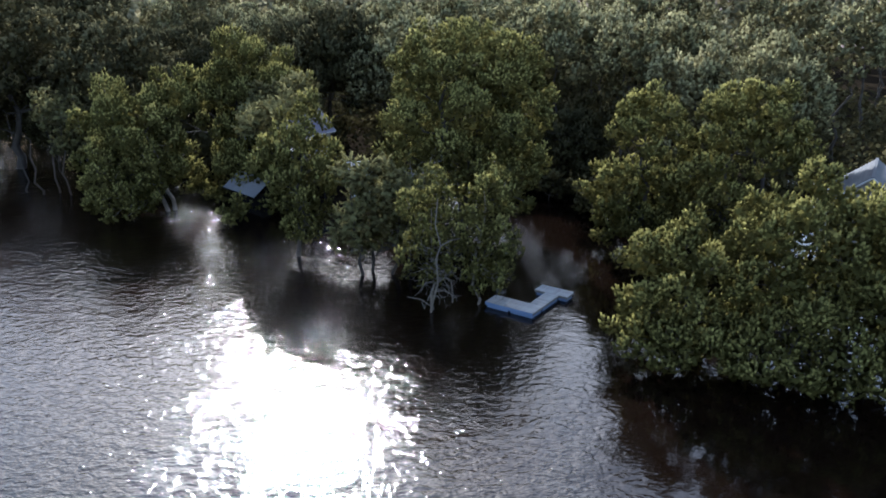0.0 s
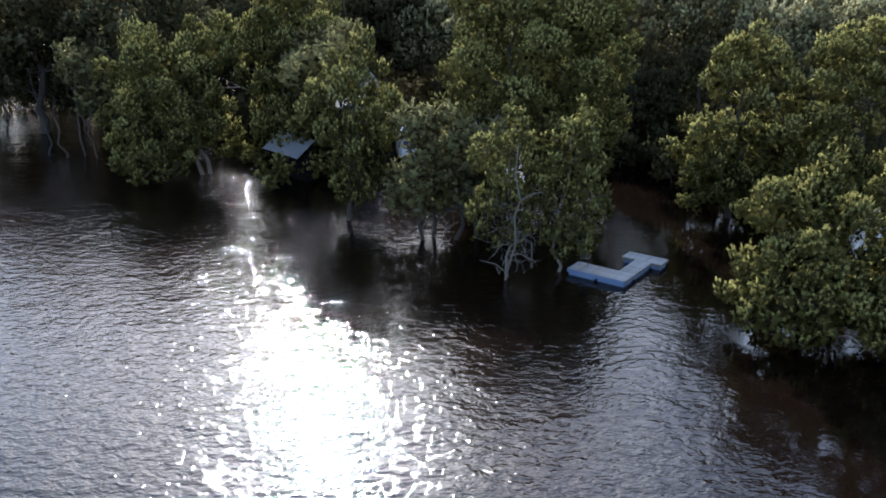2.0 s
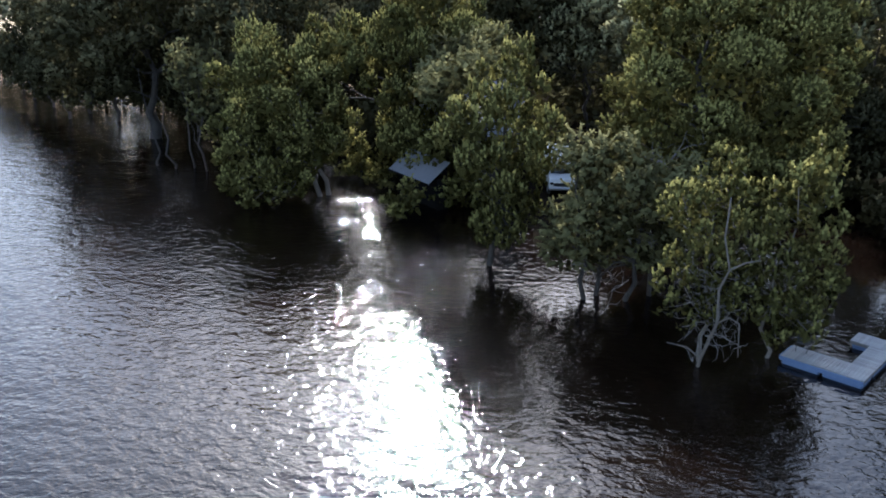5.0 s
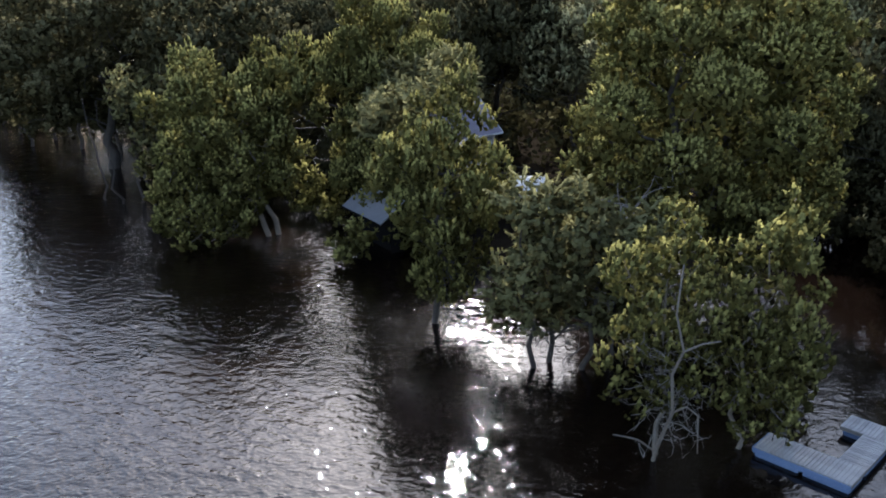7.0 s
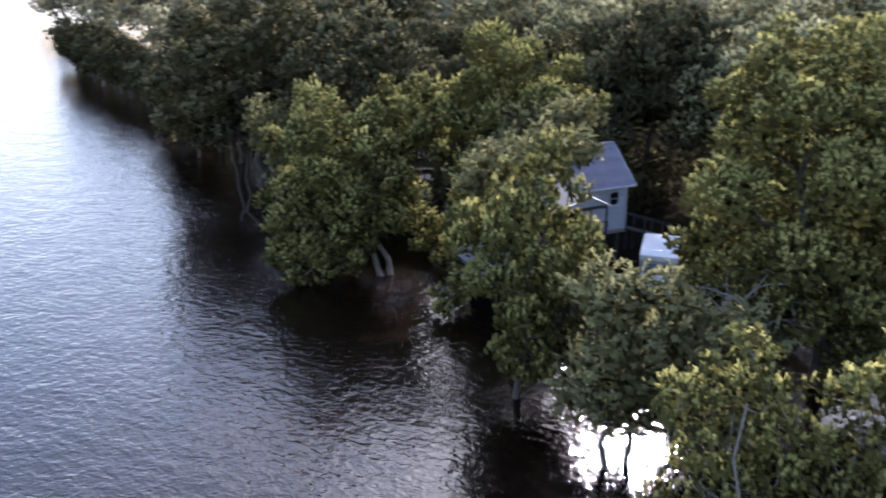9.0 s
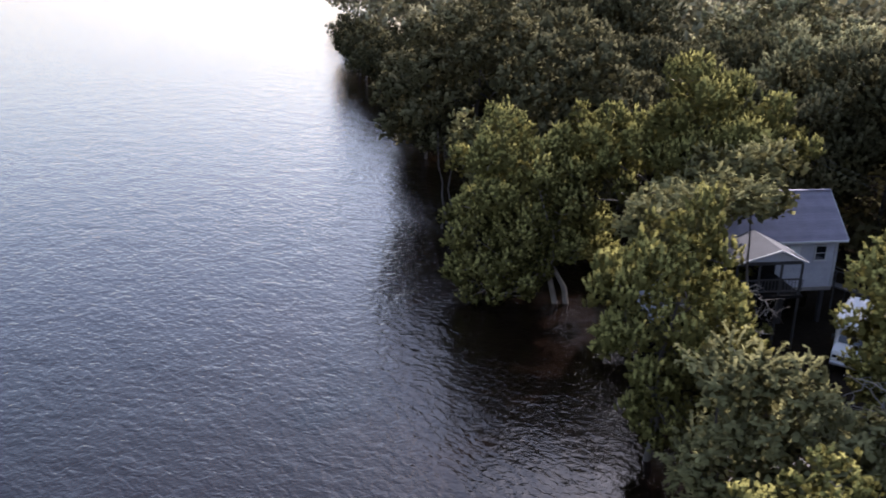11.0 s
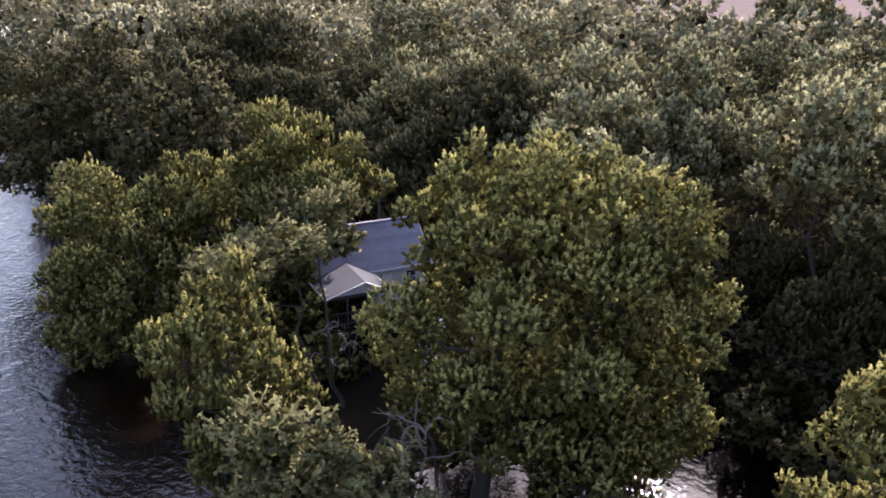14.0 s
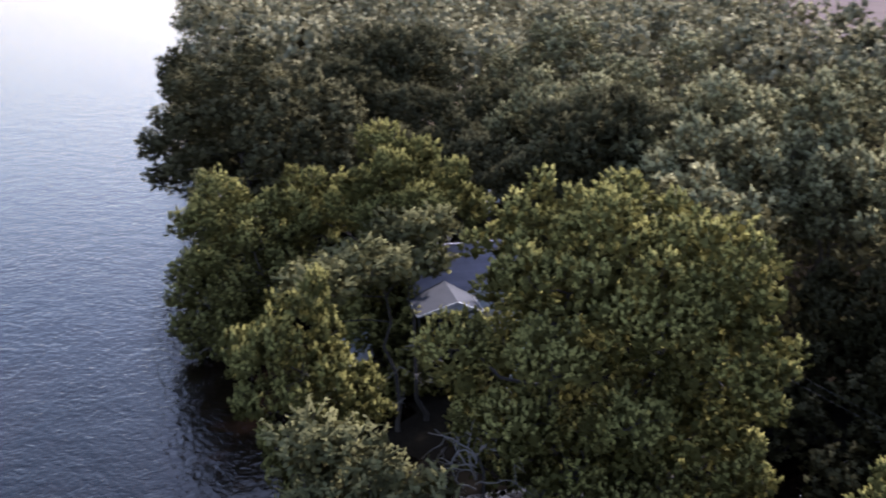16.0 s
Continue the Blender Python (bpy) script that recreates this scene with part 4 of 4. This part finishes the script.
def house():
    root = new("house")
    root.matrix_world = pose(-13.4, 82.75, 0, 0, 0, 49.5)
    X0, X1, FLOOR, TOP = -3.9, 3.95, 2.55, 5.6
    # main room under the long roof
    clad(root, "wall", X0 + 0.3, X1 - 0.35, 0.5, FLOOR, TOP, SIDING)
    clad(root, "wall", X0 + 0.3, X1 - 0.35, 4.8, FLOOR, TOP, SIDING, 1)
    clad(root, "wall", 0.5, 4.8, X1 - 0.45, FLOOR, TOP, SIDING, 1, "y")
    clad(root, "wall", 0.5, 4.8, X0 + 0.4, FLOOR, TOP, SIDING, -1, "y")
    for x in (X0 + 0.3, X1 - 0.43):
        g = solid([(0.45, TOP), (4.85, TOP), (2.65, 7.75)], 0.1, "x")
        bmesh.ops.translate(g, vec=(x, 0, 0), verts=g.verts)
        part("gable", g, SIDING, root)
    part("floor_deck", box(X1 - X0 - 0.6, 4.6, 0.25, ((X0 + X1) / 2, 2.65, FLOOR - 0.13), 0.02), TIMBER, root)
    gable_roof(root, "roof", X0, X1, 2.65, 2.75, 8.0, 5.7, SHINGLE, "slate-blue shingled roof")
    part("gutter", box(X1 - X0, 0.12, 0.13, ((X0 + X1) / 2, -0.12, 5.62), 0.02), TRIM, root, "white eave gutter")
    for s in (-1, 1):
        v, f = [], []
        tube(v, f, [(X1 + 0.02, 2.65, 7.95), (X1 + 0.02, 2.65 + s * 2.78, 5.63)], [0.07, 0.07], 4)
        o = new("rake_board", mesh_of("rake_board", v, f, TRIM))
        o.parent = root
    part("corner_board", box(0.12, 0.12, TOP - FLOOR, (X1 - 0.38, 0.36, (TOP + FLOOR) / 2), 0.01), TRIM, root)
    window(root, 2.6, 0.4, 4.75, 0.62, 0.85, GLASS_DARK)
    window(root, 0.95, 0.4, 4.75, 0.62, 0.85, BLIND)
    window(root, 0.05, 0.4, 4.75, 0.5, 0.85, GLASS_DARK)
    for x in (-0.6, -1.35):
        b = bmesh.new()
        bmesh.ops.create_cone(b, cap_ends=True, segments=10, radius1=0.05, radius2=0.05, depth=0.6, matrix=pose(x - 0.3, 2.8, 8.2))
        part("vent_pipe", b, TRIM, root, "short white roof vent pipe")
    for x in (X0 + 0.6, X0 + 2.6, X0 + 4.6, X1 - 0.7):
        for y in (0.7, 4.5):
            part("pile", box(0.24, 0.24, 3.6, (x, y, 0.65), 0.02), SHADE_DARK, root)
    # porch wing, its gable towards the river
    wing = new("porch")
    wing.parent = root
    tagged(wing, "open shaded porch with pale grey gable roof")
    c, half, front, crest = -1.75, 2.1, -3.1, 6.3
    for s, reach, eave in ((-1, 2.5, 5.6), (1, 1.6, 5.55)):
        back_e, back_c = 0.35, 0.85
        q = [(c, crest), (c + s * reach, eave), (c + s * reach, eave - 0.12), (c, crest - 0.12)]
        b = solid(q if s > 0 else q[::-1], 4.0, "y")
        bmesh.ops.translate(b, vec=(0, front, 0), verts=b.verts)
        for w in b.verts:
            if w.co.y > front + 1:
                w.co.y = back_c if abs(w.co.x - c) < 0.01 else back_e
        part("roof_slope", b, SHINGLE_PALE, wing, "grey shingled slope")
        v, f = [], []
        tube(v, f, [(c, front - 0.03, crest - 0.04), (c + s * reach, front - 0.03, eave - 0.06)], [0.06, 0.06], 4)
        o = new("rake_board", mesh_of("rake_board", v, f, TRIM))
        o.parent = wing
        part("eave_board", box(0.06, 3.4, 0.12, (c + s * (reach + 0.03), front + 1.7, eave - 0.05), 0.01), TRIM, wing)
    g = solid([(c - 2.2, 5.55), (c + 1.4, 5.55), (c, crest - 0.2)], 0.08, "y")
    bmesh.ops.translate(g, vec=(0, front + 0.1, 0), verts=g.verts)
    part("gable", g, SIDING, wing)
    c -= 0.5
    FLOOR = 3.55
    part("beam", box(2 * half - 0.4, 0.16, 0.2, (c, front + 0.14, 5.5), 0.02), SHADE_DARK, wing)
    # floor, back and side are coloured black for the unlit porch inside
    part("porch_floor", box(2 * half, 3.5, 0.18, (c, front + 1.75, FLOOR - 0.1), 0.02), SHADE_BLACK, wing)
    part("back_wall", box(2 * half, 0.06, 2.2, (c, 0.33, 4.4), 0.01), SHADE_BLACK, wing)
    clad(wing, "side_wall", front + 1.6, 0.4, c - half + 0.15, FLOOR, 5.5, SHADE_BLACK, -1, "y")
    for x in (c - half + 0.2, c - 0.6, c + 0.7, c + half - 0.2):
        part("porch_post", box(0.11, 0.11, 6.2, (x, front + 0.14, 2.3), 0.01), SHADE_DARK, wing)
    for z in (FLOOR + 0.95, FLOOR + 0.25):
        part("rail", box(2 * half - 0.3, 0.06, 0.09, (c, front + 0.1, z), 0.01), SHADE_DARK, wing)
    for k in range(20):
        part("baluster", box(0.035, 0.035, 0.66, (c - half + 0.3 + k * 0.2, front + 0.1, FLOOR + 0.6)), SHADE_DARK, wing)
    FLOOR = 2.55
    # ramp with handrails from the right end of the house to the ground
    ramp_ = new("ramp")
    ramp_.parent = root
    tagged(ramp_, "dark timber ramp with handrails")
    for y in (0.9, 2.1):
        v, f = [], []
        tube(v, f, [(X1 - 0.3, y, FLOOR + 0.95), (X1 + 5.2, y, 1.55)], [0.05, 0.05], 4)
        o = new("handrail", mesh_of("handrail", v, f, SHADE_DARK))
        o.parent = ramp_
        for k in range(4):
            part("post", box(0.09, 0.09, 2.6, (X1 + 0.2 + 1.6 * k, y, 2.05 - 0.55 * k), 0.01), SHADE_DARK, ramp_)
    b = solid([(X1 - 0.4, FLOOR), (X1 + 5.2, 0.6), (X1 + 5.2, 0.48), (X1 - 0.4, FLOOR - 0.12)], 1.25, "y")
    bmesh.ops.translate(b, vec=(0, 0.87, 0), verts=b.verts)
    part("ramp_deck", b, SHADE_DARK, ramp_)
    return tagged(root, "small pale grey house on piles with slate-blue roof", "house")


house()


def far_house():
    """The second roof among the trees."""
    root = new("house")
    root.matrix_world = pose(36.4, 71.2, -0.6, 0, 0, 62)
    clad(root, "wall", -3.4, 3.4, -2.2, 0.4, 4.3, TIMBER)
    clad(root, "wall", -3.4, 3.4, 2.2, 0.4, 4.3, TIMBER, 1)
    clad(root, "wall", -2.2, 2.2, -3.4, 0.4, 4.3, TIMBER, -1, "y")
    clad(root, "wall", -2.2, 2.2, 3.4, 0.4, 4.3, TIMBER, 1, "y")
    for x in (-3.5, 3.4):
        g = solid([(-2.25, 4.3), (2.25, 4.3), (0, 6.1)], 0.1, "x")
        bmesh.ops.translate(g, vec=(x, 0, 0), verts=g.verts)
        part("gable", g, TIMBER, root)
    gable_roof(root, "roof", -3.8, 3.8, 0, 2.7, 6.4, 4.3, SHINGLE_DARK, "charcoal shingled roof")
    for s in (-1, 1):
        v, f = [], []
        tube(v, f, [(-3.83, 0, 6.35), (-3.83, s * 2.72, 4.25)], [0.07, 0.07], 4)
        o = new("rake_board", mesh_of("rake_board", v, f, TRIM))
        o.parent = root
    window(root, 0.5, -2.3, 2.6, 0.9, 1.1, GLASS_DARK)
    return tagged(root, "grey-walled house with charcoal roof among the trees", "house")


far_house()


def motorhome():
    root = new("motorhome")
    root.matrix_world = pose(-7.9, 80.2, 0.1, 0, 0, 8)
    b = solid([(0.9, 0.6), (4.4, 0.6), (4.4, 2.5), (4.0, 2.85), (0.5, 2.95), (0.0, 2.7), (0.05, 2.35), (0.55, 2.15), (0.9, 1.8)], 2.3, "x")
    bmesh.ops.translate(b, vec=(-1.15, 0, 0), verts=b.verts)
    bmesh.ops.bevel(b, geom=list(b.edges), offset=0.08, segments=3, affect="EDGES", profile=0.6)
    part("body", b, WHITE_PAINT, root)
    b = solid([(-0.75, 0.5), (0.95, 0.5), (0.95, 2.25), (0.35, 2.2), (-0.1, 1.5), (-0.7, 1.3), (-0.82, 1.0)], 1.9, "x")
    bmesh.ops.translate(b, vec=(-0.95, 0, 0), verts=b.verts)
    bmesh.ops.bevel(b, geom=list(b.edges), offset=0.07, segments=3, affect="EDGES", profile=0.6)
    cab = part("cab", b, WHITE_PAINT, root)
    b = box(1.6, 0.04, 0.66, (0, 0, 0), 0.01)
    bmesh.ops.transform(b, matrix=pose(0, 0.08, 1.86, -32), verts=b.verts)
    part("windscreen", b, GLASS_DARK, cab, "dark tinted windscreen")
    part("grille", box(1.2, 0.06, 0.24, (0, -0.80, 0.92), 0.02), RUBBER, cab)
    part("bumper", box(1.92, 0.16, 0.2, (0, -0.84, 0.62), 0.05), GALV, cab)
    for s in (-1, 1):
        part("headlight", box(0.26, 0.07, 0.18, (s * 0.75, -0.79, 1.0), 0.03), GLASS_DARK, cab)
        part("mirror", box(0.1, 0.14, 0.3, (s * 1.12, 0.1, 1.75), 0.03), RUBBER, cab)
        for y in (0.0, 3.4):
            b = bmesh.new()
            bmesh.ops.create_cone(b, cap_ends=True, segments=20, radius1=0.38, radius2=0.38, depth=0.24, matrix=pose(s * 0.85, y, 0.38, 0, 90))
            bmesh.ops.bevel(b, geom=[e for e in b.edges if len(e.link_faces[0].verts) > 4 or len(e.link_faces[-1].verts) > 4], offset=0.05, segments=2, affect="EDGES")
            w = part("wheel", b, RUBBER, root)
            b = bmesh.new()
            bmesh.ops.create_cone(b, cap_ends=True, segments=16, radius1=0.21, radius2=0.17, depth=0.06, matrix=pose(s * 0.98, y, 0.38, 0, s * 90))
            part("rim", b, GALV, w)
        part("side_window", box(0.04, 1.2, 0.6, (s * 1.15, 2.2, 2.2), 0.012), GLASS_DARK, root)
    return tagged(root, "white motorhome parked under trees beside the house", "motorhome")


motorhome()


def house_side_slab():
    """A shed-like stand-in for the house's grey side wall; black walls draw the shade beneath it."""
    root = new("shed")
    root.matrix_world = pose(-17.9, 76.4, 0, 0, 0, -45)
    b = solid([(-0.95, 2.15), (0.9, 3.4), (0.9, 3.32), (-0.95, 2.05)], 5.0, "x")
    bmesh.ops.translate(b, vec=(-2.5, 0, 0), verts=b.verts)
    part("roof", b, HOUSE_SIDE, root, "grey sloping slab of the house side")
    part("fascia", box(5.04, 0.04, 0.12, (0, -0.97, 2.09), 0.008), SHADE_BLACK, root)
    part("back_wall", box(4.6, 0.08, 4.0, (0, 0.8, 1.25), 0.01), SHADE_BLACK, root)
    part("front_wall", box(4.6, 0.06, 2.9, (0, 0.1, 0.75), 0.01), SHADE_BLACK, root)
    for s in (-1, 1):
        part("side_wall", box(0.08, 1.0, 3.0, (s * 2.3, 0.4, 0.8), 0.01), SHADE_BLACK, root)
    return tagged(root, "shed-like stand-in for the house's grey side wall over black shade", "shed")


house_side_slab()


def utility_pole():
    """A wooden pole behind the house, with its wires."""
    root = new("utility_pole")
    root.matrix_world = pose(-17.2, 90.4, -0.7, 0, 0, 25)
    v, f = [], []
    tube(v, f, [(0, 0, -0.6), (0.02, 0, 4.5), (0, 0.02, 10.6)], [0.15, 0.13, 0.10], 10)
    o = new("pole", mesh_of("pole", v, f, BARK, True))
    o.parent = root
    part("crossarm", box(1.6, 0.1, 0.12, (0, 0, 9.9), 0.01), TIMBER, root)
    for x in (-0.7, 0.0, 0.7):
        b = bmesh.new()
        bmesh.ops.create_cone(b, cap_ends=True, segments=10, radius1=0.07, radius2=0.045, depth=0.2, matrix=pose(x, 0, 10.06 if x else 10.7))
        part("insulator", b, TRIM, root, "pale insulator")
    part("transformer", box(0.36, 0.34, 0.6, (0.0, -0.3, 9.3), 0.08), TRIM, root, "pale grey transformer can")
    return tagged(root, "wooden utility pole with pale fittings behind the house", "pole")


utility_pole()


def wire(a, b, sag):
    """A thin hanging cable."""
    a, b = np.array(a), np.array(b)
    pts = [a + (b - a) * k / 16 - np.array([0, 0, sag * 4 * (k / 16) * (1 - k / 16)]) for k in range(17)]
    v, f = [], []
    tube(v, f, pts, [0.008] * 17, 5)
    return tagged(new("power_cable", mesh_of("power_cable", v, f, RUBBER, True)), "thin dark overhead power cable among the trees", "cable", "overhead cables")


wire((-17.8, 90.1, 9.35), (-15.2, 83.2, 7.1), 0.25)
wire((-16.6, 90.7, 9.35), (24.4, 73.4, 6.2), 1.1)
wire((-17.2, 90.4, 10.0), (24.6, 73.0, 6.9), 1.1)
